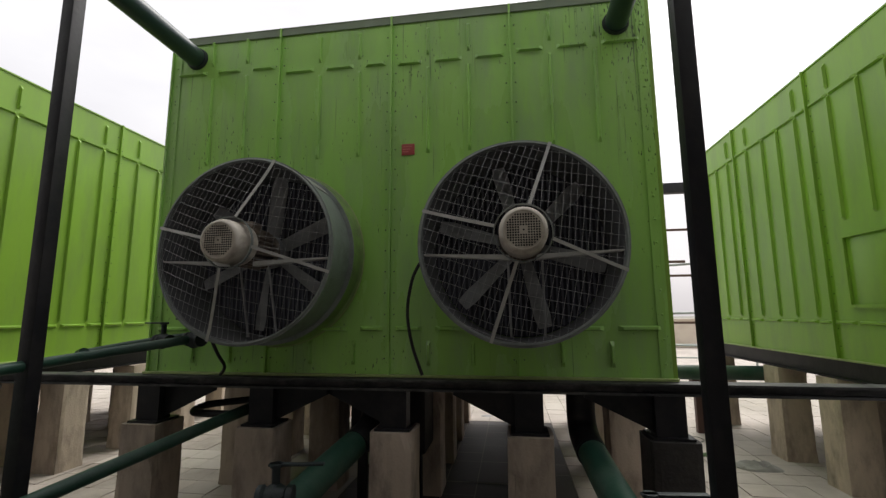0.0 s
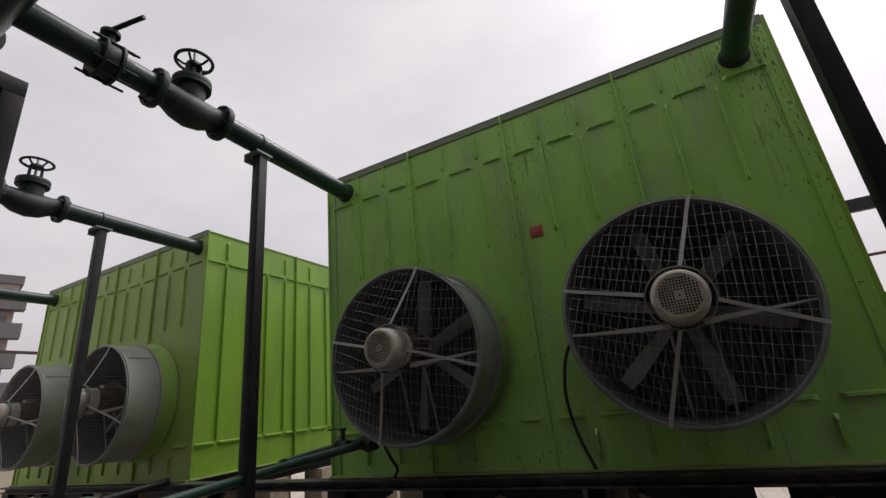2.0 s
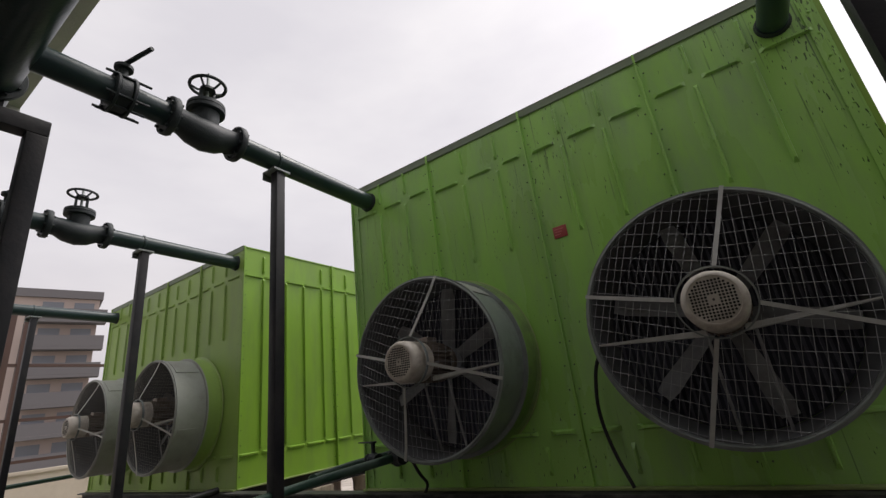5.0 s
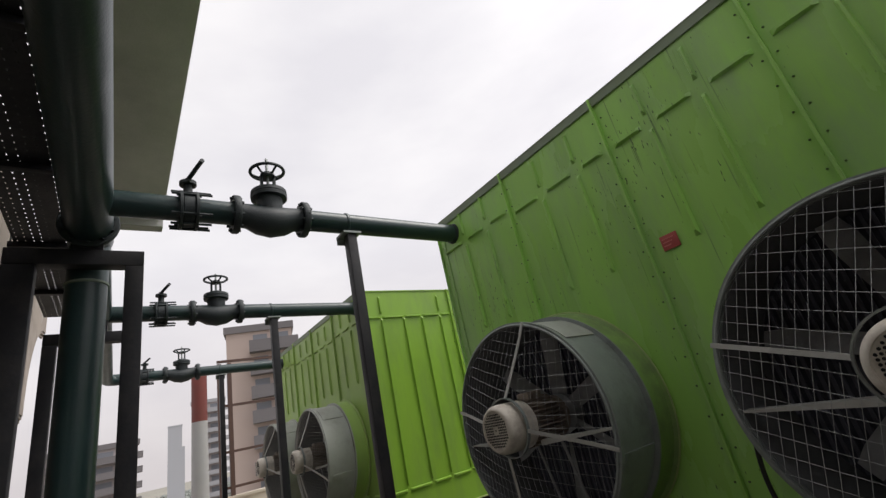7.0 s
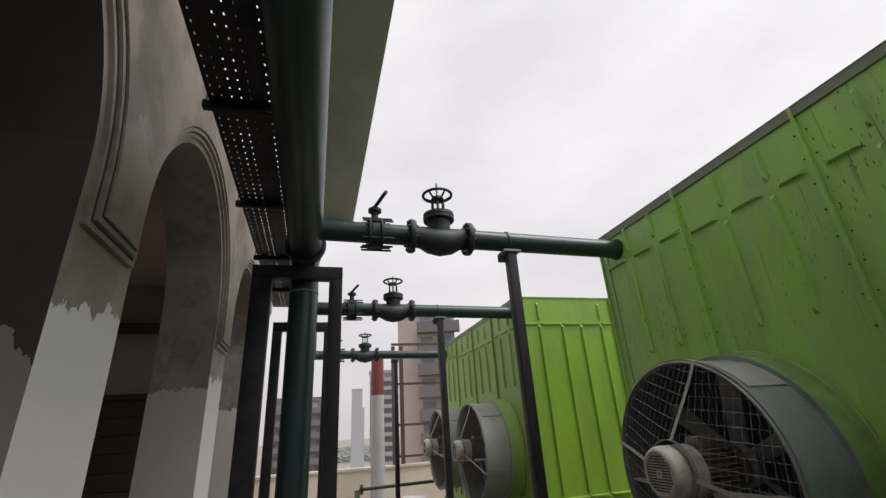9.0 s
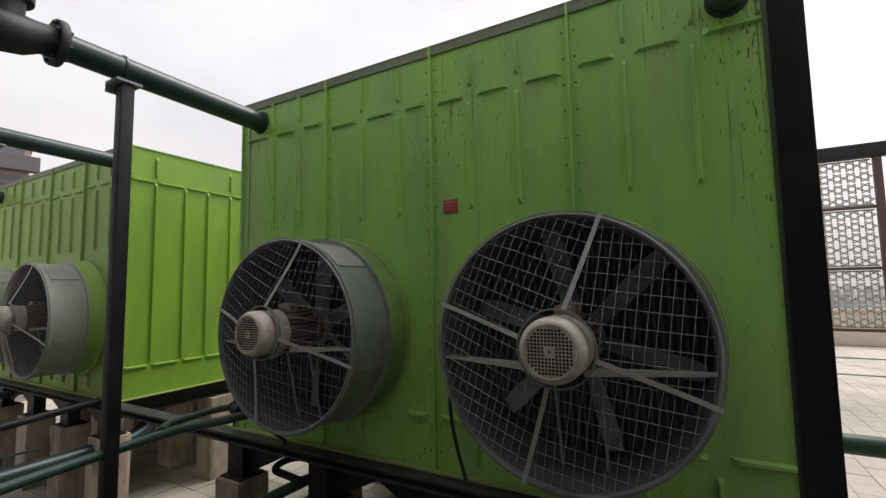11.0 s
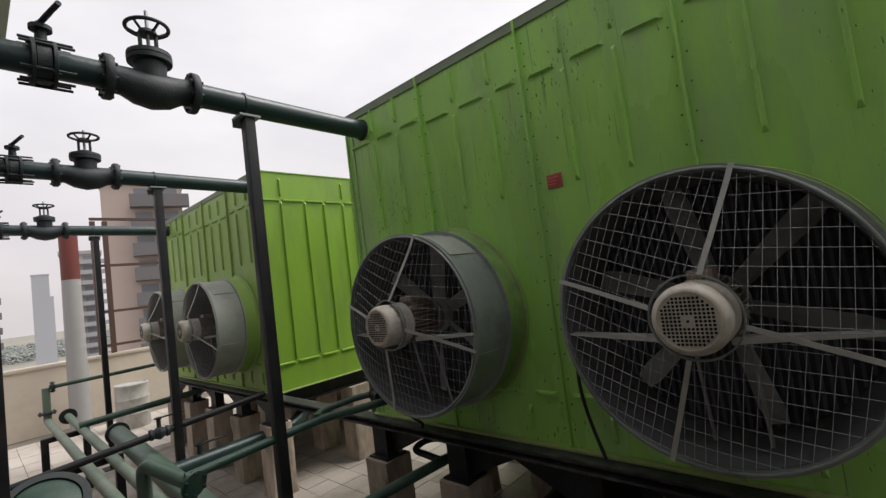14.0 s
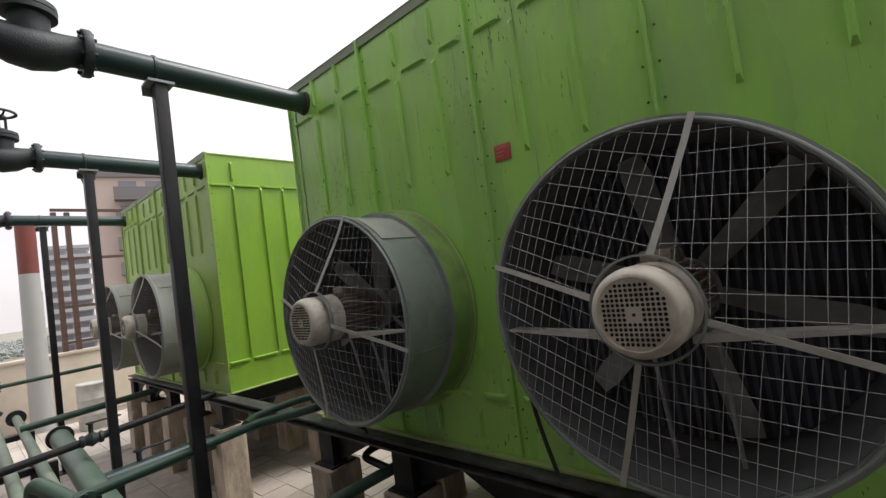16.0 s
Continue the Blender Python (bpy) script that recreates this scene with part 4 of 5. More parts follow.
def gate_valve(x):
    y, z = 1.50, PZ
    r = thing("gate_valve", (x, y, z - 0.13), "dark cast-iron gate valve with a spoked handwheel", "valve", "gate valves on the high pipes")
    bod = B()
    sweep(bod, [(x, y - 0.23, z), (x, y - 0.15, z - 0.008), (x, y - 0.08, z - 0.03), (x, y, z - 0.038), (x, y + 0.08, z - 0.03), (x, y + 0.15, z - 0.008), (x, y + 0.23, z)], [0.085, 0.088, 0.105, 0.115, 0.105, 0.088, 0.085], 24)
    part("body", bod, IRON, r)
    flange(r, (x, y - 0.235, z), (0, 1, 0), 0.135, 0.045)
    flange(r, (x, y + 0.235, z), (0, 1, 0), 0.135, 0.045)
    part("bonnet", lathe(B(), (x, y, z), (0, 0, 1), [(0.0, 0.085), (0.10, 0.090), (0.14, 0.092), (0.145, 0.125), (0.172, 0.127), (0.176, 0.118), (0.178, 0.127), (0.205, 0.125), (0.21, 0.10), (0.235, 0.06), (0.24, 0)], 28), IRON, r)
    for s in (-1, 1):
        part("yoke", box(B(), x - 0.012, x + 0.012, y + s * 0.045 - 0.010, y + s * 0.045 + 0.010, z + 0.225, z + 0.345, 0.003), IRON, r)
    part("yoke_cap", lathe(B(), (x, y, z + 0.34), (0, 0, 1), [(0, 0), (0, 0.055), (0.022, 0.05), (0.03, 0.03), (0.03, 0)], 20), IRON, r)
    wh = part("handwheel", torus(B(), (x, y, z + 0.385), (0, 0, 1), 0.118, 0.012, 40, 10), IRON, r)
    for k in range(5):
        a = radians(20 + 72 * k)
        u = Vector((math.cos(a), math.sin(a), 0))
        part("spoke", sweep(B(), [Vector((x, y, z + 0.360)) + u * 0.02, Vector((x, y, z + 0.352)) + u * 0.065, Vector((x, y, z + 0.385)) + u * 0.116], 0.0085, 8), IRON, wh)
    part("stem", lathe(B(), (x, y, z + 0.22), (0, 0, 1), [(0, 0), (0, 0.011), (0.277, 0.011), (0.282, 0.008), (0.282, 0)], 12), GALV, r, "bare threaded steel stem")
    return r


def butterfly_valve(x):
    y, z = 0.98, PZ
    r = thing("butterfly_valve", (x, y, z - 0.13), "dark wafer butterfly valve with a raised hand lever", "valve", "butterfly valves on the high pipes")
    part("body", lathe(B(), (x, y - 0.03, z), (0, 1, 0), [(0, 0.084), (0, 0.115), (0.06, 0.115), (0.06, 0.084)], 28), IRON, r)
    for s in (-1, 1):
        flange(r, (x, y + s * 0.045, z), (0, 1, 0), 0.13, 0.02, 4)
    for a in (35, 70, 110, 145, 215, 250, 290, 325):
        q = Vector((x + 0.122 * math.cos(radians(a)), y, z + 0.122 * math.sin(radians(a))))
        part("stud_bolt", sweep(B(), [q + Vector((0, -0.10, 0)), q + Vector((0, 0.13, 0))], 0.008, 6), IRON, r)
    part("neck", lathe(B(), (x, y, z + 0.10), (0, 0, 1), [(0, 0), (0, 0.03), (0.09, 0.026), (0.092, 0.052), (0.115, 0.052), (0.118, 0.02), (0.14, 0.02), (0.14, 0)], 20), IRON, r)
    lev = B()
    tip = Vector((0.25, 0.060, 0.012))
    side = Vector((-0.2, 0.95, 0)).normalized() * 0.013
    a = Vector((x - 0.03, y - 0.01, z + 0.225))
    prism(lev, [a - side, a + side, a + side + Vector((0, 0, 0.012)), a - side + Vector((0, 0, 0.012))], (0, 0, 0), tip * 0.62)
    sweep(lev, [a + tip * 0.45 + Vector((0, 0, 0.008)), a + tip * 1.08 + Vector((0, 0, 0.008))], 0.014, 10)
    part("lever", lev, IRON, r)
    return r


def high_pipe(x, end):
    r = thing("tower_pipe", (x, FACE, PZ - 0.1), "dark green painted water pipe entering the tower top", "pipe", "high water pipes")
    top, fall = PZ + 0.015, (end - PZ - 0.015) / (3.20 - HY - 0.05)

    def mid(yy):
        return top + fall * (yy - HY - 0.05)
    bm = sweep(B(), [(x, HY + 0.05, top), (x, 3.20, end)], 0.08, 28)
    part("pipe", bm, PIPE, r)
    part("weld_collar", lathe(B(), (x, 2.06, mid(2.06)), (0, 1, 0), [(0, 0.081), (0.005, 0.088), (0.02, 0.088), (0.025, 0.081)], 28), PIPE, r)
    part("entry_collar", lathe(B(), (x, FACE - 0.03, mid(FACE - 0.03)), (0, 1, 0), [(0, 0.081), (0.0, 0.088), (0.03, 0.096), (0.032, 0.081)], 28), IRON, r)
    return r


def pipe_support(x):
    y = 2.10
    r = thing("pipe_support", (x, y, FLOOR), "tall black square-tube post carrying the high pipe", "post", "pipe support posts")
    part("post", box(B(), x - 0.040, x + 0.040, y - 0.038, y + 0.038, FLOOR + 0.012, PZ - 0.105, 0.006), BLACK, r)
    part("saddle", box(box(B(), x - 0.095, x + 0.055, y - 0.075, y + 0.075, PZ - 0.105, PZ - 0.088), x - 0.095, x - 0.086, y - 0.075, y + 0.075, PZ - 0.155, PZ - 0.1051), GALV, r, "grey bent saddle plate")
    part("foot_plate", box(B(), x - 0.12, x + 0.12, y - 0.12, y + 0.12, FLOOR, FLOOR + 0.012), BLACK, r)
    return r


PIPES = (-2.50, -4.80, -8.25, 0.878)
gv, bv, ps = gate_valve(PIPES[0]), butterfly_valve(PIPES[0]), pipe_support(PIPES[0])
for x in PIPES:
    high_pipe(x, 3.295 if x > 0 else 3.342)
    if x != PIPES[0]:
        copy_thing(ps, pose(x + (0.02 if x > 0 else 0), 2.10, FLOOR))
    if x in (-4.80, -8.25):
        low = copy_thing(gv, pose(x, 1.50, PZ - 0.13))
        for piece in low.children:
            if piece.name.startswith("stem"):
                piece.location.z -= 0.05
        copy_thing(bv, pose(x, 0.98, PZ - 0.13))

HR = 0.125
hd = thing("header_pipe", (-3.1, HY, PZ - 0.2), "large dark green header pipe under the overhang", "pipe")
part("main", lathe(B(), (2.497, HY, PZ), (-1, 0, 0), [(0, 0), (0, HR), (5.517, HR), (5.577, 0.105), (5.617, 0.082), (5.617, 0)], 40), PIPE, hd)
part("branch_line", sweep(B(), [(-3.05, HY + 0.03, PZ), (-8.25, HY + 0.03, PZ), (-8.25, HY + 0.35, PZ)], 0.08, 24, bend=0.2), PIPE, hd)
flange(hd, (-2.78, HY, PZ), (1, 0, 0), 0.16, 0.03, 10)
dp = thing("drop_pipe", (-3.0, HY, FLOOR), "thick dark green vertical pipe from the header to the roof", "pipe")
part("riser", sweep(B(), [(-3.0, HY, FLOOR), (-3.0, HY, PZ - 0.05)], 0.11, 32), PIPE, dp)
part("weld_ring", lathe(B(), (-3.0, HY, 3.02), (0, 0, 1), [(0, 0.111), (0.004, 0.117), (0.016, 0.117), (0.02, 0.111)], 32), PIPE_DUSTY, dp)

for x in (-2.83, -4.75, 2.2):
    pf = thing("portal_frame", (x, 0.5, FLOOR), "black square-tube portal frame under the header pipe", "frame", "portal frames")
    for ya, yb in ((0.09, 0.235 if x == -2.83 else 0.19), (0.66, 0.76)):
        part("leg", box(B(), x - 0.05, x + 0.05, ya, yb, FLOOR, 3.088, 0.006), BLACK, pf)
    part("crossbar", box(B(), x - 0.05, x + 0.05, 0.09, 0.76, 3.09, 3.19, 0.006), BLACK, pf)
    part("saddle_pad", box(B(), x - 0.05, x + 0.05, HY - 0.08, HY + 0.08, 3.19, PZ - (HR if x > -3 else 0.08) + 0.01), BLACK, pf)


def cable_tray():
    """Perforated tray: strips between rows of slots."""
    r = thing("cable_tray", (-1.5, 0.16, 3.50), "dark perforated steel cable tray hung beside the header", "cable tray")
    x0, x1, y0, y1, z = -5.2, 2.49, 0.03, 0.33, 3.50
    bm = B()
    rows = 7
    step = (y1 - y0) / rows
    pitch = 0.06
    slot_l, slot_w = 0.012, 0.0055
    n = int((x1 - x0) / pitch)
    v, f = [], []
    for i in range(n):
        xa = x0 + i * pitch
        for j in range(rows):
            ya = y0 + j * step
            off = 0.5 * pitch if j % 2 else 0.0
            cxa, cya = xa + pitch / 2, ya + step / 2
            o = [(xa, ya), (xa + pitch, ya), (xa + pitch, ya + step), (xa, ya + step)]
            h = [(cxa - slot_l / 2, cya - slot_w / 2), (cxa + slot_l / 2, cya - slot_w / 2), (cxa + slot_l / 2, cya + slot_w / 2), (cxa - slot_l / 2, cya + slot_w / 2)]
            b = len(v)
            v += [(*q, z) for q in o + h]
            f += [(b + k, b + (k + 1) % 4, b + 4 + (k + 1) % 4, b + 4 + k) for k in range(4)]
    me = bpy.data.meshes.new("tray_bed")
    me.from_pydata([(a - r.location.x, b_ - r.location.y, c - r.location.z) for a, b_, c in v], [], f)
    me.materials.append(BLACK)
    ob = new("tray_bed", me)
    ob.parent = r
    for yy in (y0, y1):
        part("side_rail", box(B(), x0, x1, yy - 0.002, yy + 0.002, z, z + 0.05), BLACK, r)
    cables = thing("cable_bundle", (-1.5, 0.18, z), "black power cables lying in the tray", "cable")
    for yy, rr in ((0.10, 0.018), (0.15, 0.014), (0.20, 0.02), (0.26, 0.015)):
        cb = sweep(B(), [(x0 + 0.1, yy, z + rr + 0.002), (-2.0, yy + 0.012, z + rr + 0.002), (0.5, yy - 0.01, z + rr + 0.002), (x1, yy, z + rr + 0.002)], rr, 8)
        part("cable", cb, RUBBER, cables)
    return r


cable_tray()
for x in (-4.4, -3.4, -2.36, -1.33, -0.3, 1.0, 2.3):
    solid("canopy_bracket", box(B(), x - 0.05, x + 0.05, WALL, 0.298, WTOP + 0.001, WTOP + 0.16, 0.006), SLAB, "grey concrete bracket from the wall to the overhang", "bracket", "canopy brackets")
    h = thing("tray_hanger", (x, 0.16, 3.46), "black strut hanger on threaded rods from the slab", "hanger", "cable tray hangers")
    part("strut", box(B(), x - 0.02, x + 0.02, 0.0, 0.36, 3.46, 3.498, 0.003), BLACK, h)
    for yy in (0.012, 0.345):
        part("rod", sweep(B(), [(x, yy, 3.498), (x, yy, WTOP)], 0.005, 8), GALV, h)


# ---- low pipework ----
def run(name, pts, r, material, label, cat="pipe", bend=0.12, flanges=(), seg=20, extra=None):
    t = thing(name, Vector(pts[0]), label, cat)
    part("pipe", sweep(B(), pts, r, seg, bend=bend), material, t)
    for c, ax, rr in flanges:
        flange(t, c, ax, rr, 0.03)
    return t


run("return_pipe", [(-8.7, 1.42, 0.98), (-8.7, 1.42, 0.48), (-2.3, 1.38, 0.48)], 0.05, PIPE_DUSTY, "dusty green low pipe turning up to a flange", bend=0.06, flanges=(((-8.7, 1.42, 0.60), (0, 0, 1), 0.11),))
run("balance_pipe", [(-8.7, 3.30, 1.01), (-8.7, 1.46, 0.98)], 0.03, PIPE_LOW, "slim dark green pipe from the tower to the riser", flanges=(((-8.7, 1.50, 0.98), (0, 1, 0), 0.085),))
run("return_pipe", [(-8.7, 1.66, 0.48), (-2.3, 1.57, 0.48)], 0.05, PIPE_DUSTY, "dusty green low pipe with an end flange", flanges=(((-8.7, 1.66, 0.48), (1, 0, 0), 0.115),))
run("main_return_pipe", [(-6.6, 1.90, 0.44), (-2.9, 1.80, 0.40), (-1.6, 1.80, -0.15)], 0.10, PIPE_MID, "thick green return pipe with a blank end flange", flanges=(((-6.6, 1.90, 0.44), (1, 0, 0), 0.135),), seg=28)
run("blanked_riser", [(-3.98, 0.96, FLOOR), (-3.98, 0.96, 0.36), (-3.75, 0.96, 0.66)], 0.19, PIPE_LOW, "short thick green riser leaning to a blank flange", flanges=(((-3.75, 0.96, 0.66), (0.61, 0, 0.79), 0.26),), seg=28, bend=0.2)
run("drain_pipe", [(-7.2, 1.60, 0.55), (-7.2, 3.3, 0.62)], 0.045, PIPE_LOW, "green drain pipe to the tower basin")
run("basin_outlet", [(-4.75, 1.95, 0.28), (-4.75, 3.4, 0.30), (-4.9, 3.7, 0.55)], 0.085, PIPE, "dark green basin outlet pipe under the tower", bend=0.2)
feed = run("feed_tee", [(-2.95, 1.38, FLOOR), (-2.95, 1.38, 0.955), (-2.50, 1.53, 0.86)], 0.043, PIPE_MID, "green feed pipe bent over to an end flange", bend=0.09)
flange(feed, (-2.49, 1.535, 0.858), (0.45, 0.15, -0.09), 0.082, 0.02, 6, PIPE_LOW)
run("makeup_pipe", [(-2.52, 1.50, 0.905), (-2.50, 2.45, 0.962), (-2.15, 2.75, 1.03), (-2.10, 3.17, 1.05)], 0.030, PIPE_LOW, "slim green make-up water pipe to the tower front", bend=0.10)
run("makeup_loop", [(-2.50, 2.40, 0.985), (-2.72, 2.56, 0.955), (-2.60, 2.85, 1.0), (-2.28, 3.0, 1.05)], 0.026, PIPE_LOW, "slim green bypass loop of the make-up pipe", bend=0.10)
run("overflow_pipe", [(-2.60, 1.55, 0.16), (-2.32, 2.22, 0.30), (-1.98, 3.05, 0.47), (-1.78, 3.55, 0.56)], 0.040, PIPE_LOW, "green overflow pipe sloping from under the tower", bend=0.2)
run("overflow_hook", [(-1.95, 3.55, 0.52), (-2.42, 3.42, 0.48), (-2.40, 3.22, 0.46), (-2.02, 3.16, 0.47)], 0.028, BLACK, "short black pipe hook under the basin", bend=0.10)
op = run("outlet_pipe", [(0.53, 3.22, 0.36), (0.58, 2.70, 0.24), (0.66, 1.95, 0.12)], 0.09, PIPE_LOW, "green outlet pipe below a black elbow from the basin", bend=0.25, seg=28)
part("elbow", sweep(B(), [(0.52, 3.32, 0.755), (0.52, 3.32, 0.40), (0.54, 3.06, 0.325)], 0.096, 28, bend=0.18), BLACK, op, "black upper elbow")
op = run("outlet_pipe", [(-0.98, 3.22, 0.36), (-1.10, 2.65, 0.24), (-1.22, 1.95, 0.08)], 0.09, PIPE_LOW, "green outlet pipe below a black elbow from the basin", bend=0.25, seg=28, flanges=(((-1.19, 2.12, 0.12), (-0.1, -0.65, -0.16), 0.14),))
part("elbow", sweep(B(), [(-0.95, 3.32, 0.755), (-0.95, 3.32, 0.40), (-1.01, 3.06, 0.325)], 0.096, 28, bend=0.18), BLACK, op, "black upper elbow")
run("link_pipe", [(1.15, 5.9, 0.47), (3.2, 5.9, 0.47)], 0.085, PIPE_LOW, "green pipe linking two tower basins behind", seg=24)
run("black_rail", [(-4.80, 3.04, 0.785), (-4.80, 0.75, 0.60)], 0.036, BLACK, "black conduit from the base frame towards the wall")


cap = thing("blank_cover", (-3.738, 0.96, 0.675), "round green blank cover on the dark flange", "cover")
part("disc", lathe(B(), (-3.738, 0.96, 0.675), (0.61, 0, 0.79), [(0, 0), (0, 0.205), (0.012, 0.20), (0.030, 0.12), (0.036, 0)], 36), PIPE_LOW, cap)
part("rim", lathe(B(), (-3.738, 0.96, 0.675), (0.61, 0, 0.79), [(0, 0.206), (0, 0.255), (0.028, 0.255), (0.028, 0.206), (0, 0.206)], 40), IRON, cap, "dark iron clamping rim")
sump = thing("sump_tank", (-0.98, 4.2, FLOOR), "black steel sump hung under the tower basin", "tank")
part("tank", box(B(), -1.30, -0.66, 3.75, 4.85, 0.06, Z0 - 0.01, 0.02), BLACK, sump)
for dx in (-1.22, -0.74):
    for dy in (3.85, 4.75):
        part("leg", box(B(), dx - 0.035, dx + 0.035, dy - 0.035, dy + 0.035, FLOOR, 0.058, 0.004), BLACK, sump)


def lever_valve(x, y, z, yaw, size=1.0, label="small dark ball valve with a flat lever"):
    m = Matrix.Rotation(radians(yaw), 4, "Z") @ Matrix.Scale(size, 4)
    r = thing("lever_valve", (x, y, z), label, "valve", "low lever valves")
    a = Vector((x, y, z))

    def tr(bm):
        bmesh.ops.transform(bm, matrix=Matrix.Translation(a) @ m, verts=bm.verts)
        return bm
    part("body", tr(lathe(B(), (0, -0.07, 0), (0, 1, 0), [(0, 0), (0, 0.042), (0.02, 0.045), (0.03, 0.035), (0.07, 0.055), (0.11, 0.035), (0.12, 0.045), (0.14, 0.042), (0.14, 0)], 18)), IRON, r)
    part("stem", tr(lathe(B(), (0, 0, 0.04), (0, 0, 1), [(0, 0), (0, 0.016), (0.07, 0.016), (0.072, 0.026), (0.085, 0.026), (0.085, 0)], 12)), IRON, r)
    part("lever", tr(box(B(), -0.014, 0.014, -0.03, 0.19, 0.115, 0.125, 0.003)), IRON, r)
    return r


lever_valve(-2.12, 2.86, 1.035, 70, 1.15)
lever_valve(-2.40, 2.90, 1.02, 75, 1.05)
lever_valve(-1.165, 2.30, 0.275, -80, 1.3)
lever_valve(0.635, 2.18, 0.265, -85, 1.3)
lever_valve(-4.80, 1.93, 0.697, 0, 1.25)
lever_valve(-4.75, 2.27, 0.287, 0, 1.5)

for x in (-7.6, -5.6, -3.6):
    s = thing("pipe_stand", (x, 1.58, FLOOR), "low black steel stand under the return pipes", "stand", "low pipe stands")
    for yy in (1.28, 1.72):
        part("leg", box(B(), x - 0.04, x + 0.04, yy - 0.04, yy + 0.04, FLOOR, 0.36, 0.004), BLACK, s)
    part("bar", box(B(), x - 0.04, x + 0.04, 1.24, 1.76, 0.362, 0.428, 0.004), BLACK, s)
s = thing("pipe_stand", (2.62, 6.62, FLOOR), "low rusty steel stand on the roof tiles", "stand", "low pipe stands")
for dx in (-0.10, 0.10):
    part("leg", box(B(), 2.62 + dx - 0.045, 2.62 + dx + 0.045, 6.58, 6.66, FLOOR, 0.18, 0.004), BROWN, s)
part("bar", box(B(), 2.44, 2.80, 6.56, 6.68, 0.182, 0.30, 0.004), BROWN, s)

# ---- far side of the roof ----
mast = thing("marker_post", (-12.0, 2.23, FLOOR), "thick post painted dull white below and dull red above", "post")
part("lower", lathe(B(), (-12.0, 2.23, FLOOR), (0, 0, 1), [(0, 0), (0, 0.195), (3.27, 0.168), (3.27, 0)], 32), WHITE, mast)
part("upper", lathe(B(), (-12.0, 2.23, FLOOR + 3.27), (0, 0, 1), [(0, 0), (0, 0.168), (1.07, 0.168), (1.09, 0.15), (1.09, 0)], 32), RED, mast, "dull red top length")

scr = thing("screen_frame", (-12.67, 4.5, 1.09), "rusty brown steel screen frame standing on the parapet", "frame")
for yy in (2.78, 3.02, 5.6, 8.0, 10.4, 12.8):
    part("mullion", box(B(), -12.72, -12.62, yy - 0.05, yy + 0.05, 1.09, 4.30), BROWN, scr)
for zz in (1.28, 2.09, 3.21, 4.36):
    part("rail", box(B(), -12.71, -12.63, 2.73, 12.85, zz - 0.03, zz + 0.03), BROWN, scr)

drum = thing("storage_drum", (-10.9, 2.95, FLOOR), "weathered pale drum by the parapet", "drum")
part("shell", lathe(B(), (-10.9, 2.95, FLOOR), (0, 0, 1), [(0, 0), (0, 0.29), (0.02, 0.30), (0.28, 0.30), (0.30, 0.31), (0.32, 0.30), (0.58, 0.30), (0.60, 0.31), (0.62, 0.30), (0.86, 0.30), (0.88, 0.31), (0.9, 0.30), (0.9, 0.27), (0.88, 0.26), (0.88, 0)], 36), BLUEGREY, drum)

# rear steel frame with pierced panels, and the pipe railing
YF = 12.40
fr = thing("rear_frame", (4.0, YF, FLOOR), "brown steel frame with horizontal rails at the rear of the roof", "frame")
for x in (-3.0, 0.6, 4.05, 8.0):
    part("post", box(B(), x - 0.06, x + 0.06, YF - 0.06, YF + 0.06, 0.86, 4.34, 0.005), BROWN, fr)
    part("stub_post", lathe(B(), (x, YF, FLOOR), (0, 0, 1), [(0, 0), (0, 0.035), (1.26, 0.035), (1.26, 0)], 12), BROWN, fr)
part("top_beam", box(B(), -3.1, 8.1, YF - 0.09, YF + 0.09, 4.342, 4.62, 0.005), BLACK, fr)
part("tube_rail", sweep(B(), [(4.12, YF + 0.10, 2.40), (8.0, YF + 0.10, 2.62)], 0.035, 10), GALV, fr, "pale loose tube rail")
part("tube_rail", sweep(B(), [(4.12, YF + 0.10, 1.14), (8.0, YF + 0.10, 1.20)], 0.035, 10), GALV, fr, "pale loose tube rail")
part("plank", box(B(), 4.14, 4.66, YF + 0.02, YF + 0.07, 2.46, 2.53, 0.004), BROWN, fr, "short dark plank lashed to the rail")
for zz in (3.34, 2.12, 0.90):
    part("rail", box(B(), -3.0, 8.0, YF - 0.04, YF - 0.005, zz - 0.03, zz + 0.03), BROWN, fr)


def pierced_panel(x0, z0, w, h):
    """A white panel cut with six-petal stars: rings and bars of flat strip."""
    bm = B()
    y = YF + 0.02
    box(bm, x0, x0 + w, y, y + 0.012, z0, z0 + 0.03)
    box(bm, x0, x0 + w, y, y + 0.012, z0 + h - 0.03, z0 + h)
    cell = w / 4

    def strip(a, b, t=0.021):
        a, b = Vector((a[0], y, a[1])), Vector((b[0], y, b[1]))
        d = (b - a).normalized()
        n = Vector((-d.z, 0, d.x)) * t / 2
        prism(bm, [a - n, b - n, b + n, a + n], (0, 0, 0), (0, 0.012, 0))
    rows = int(h / cell)
    for i in range(4):
        for j in range(rows):
            cx, cz = x0 + cell * (i + 0.5), z0 + h * (j + 0.5) / rows
            pts = [(cx + cell * 0.30 * math.cos(radians(60 * k + 30)), cz + cell * 0.30 * math.sin(radians(60 * k + 30))) for k in range(6)]
            out = [(cx + cell * 0.56 * math.cos(radians(60 * k)), cz + cell * 0.56 * math.sin(radians(60 * k))) for k in range(6)]
            for k in range(6):
                strip(pts[k], out[k])
                strip(pts[k], out[(k + 1) % 6])
                strip(pts[k], pts[(k + 1) % 6])
    return bm


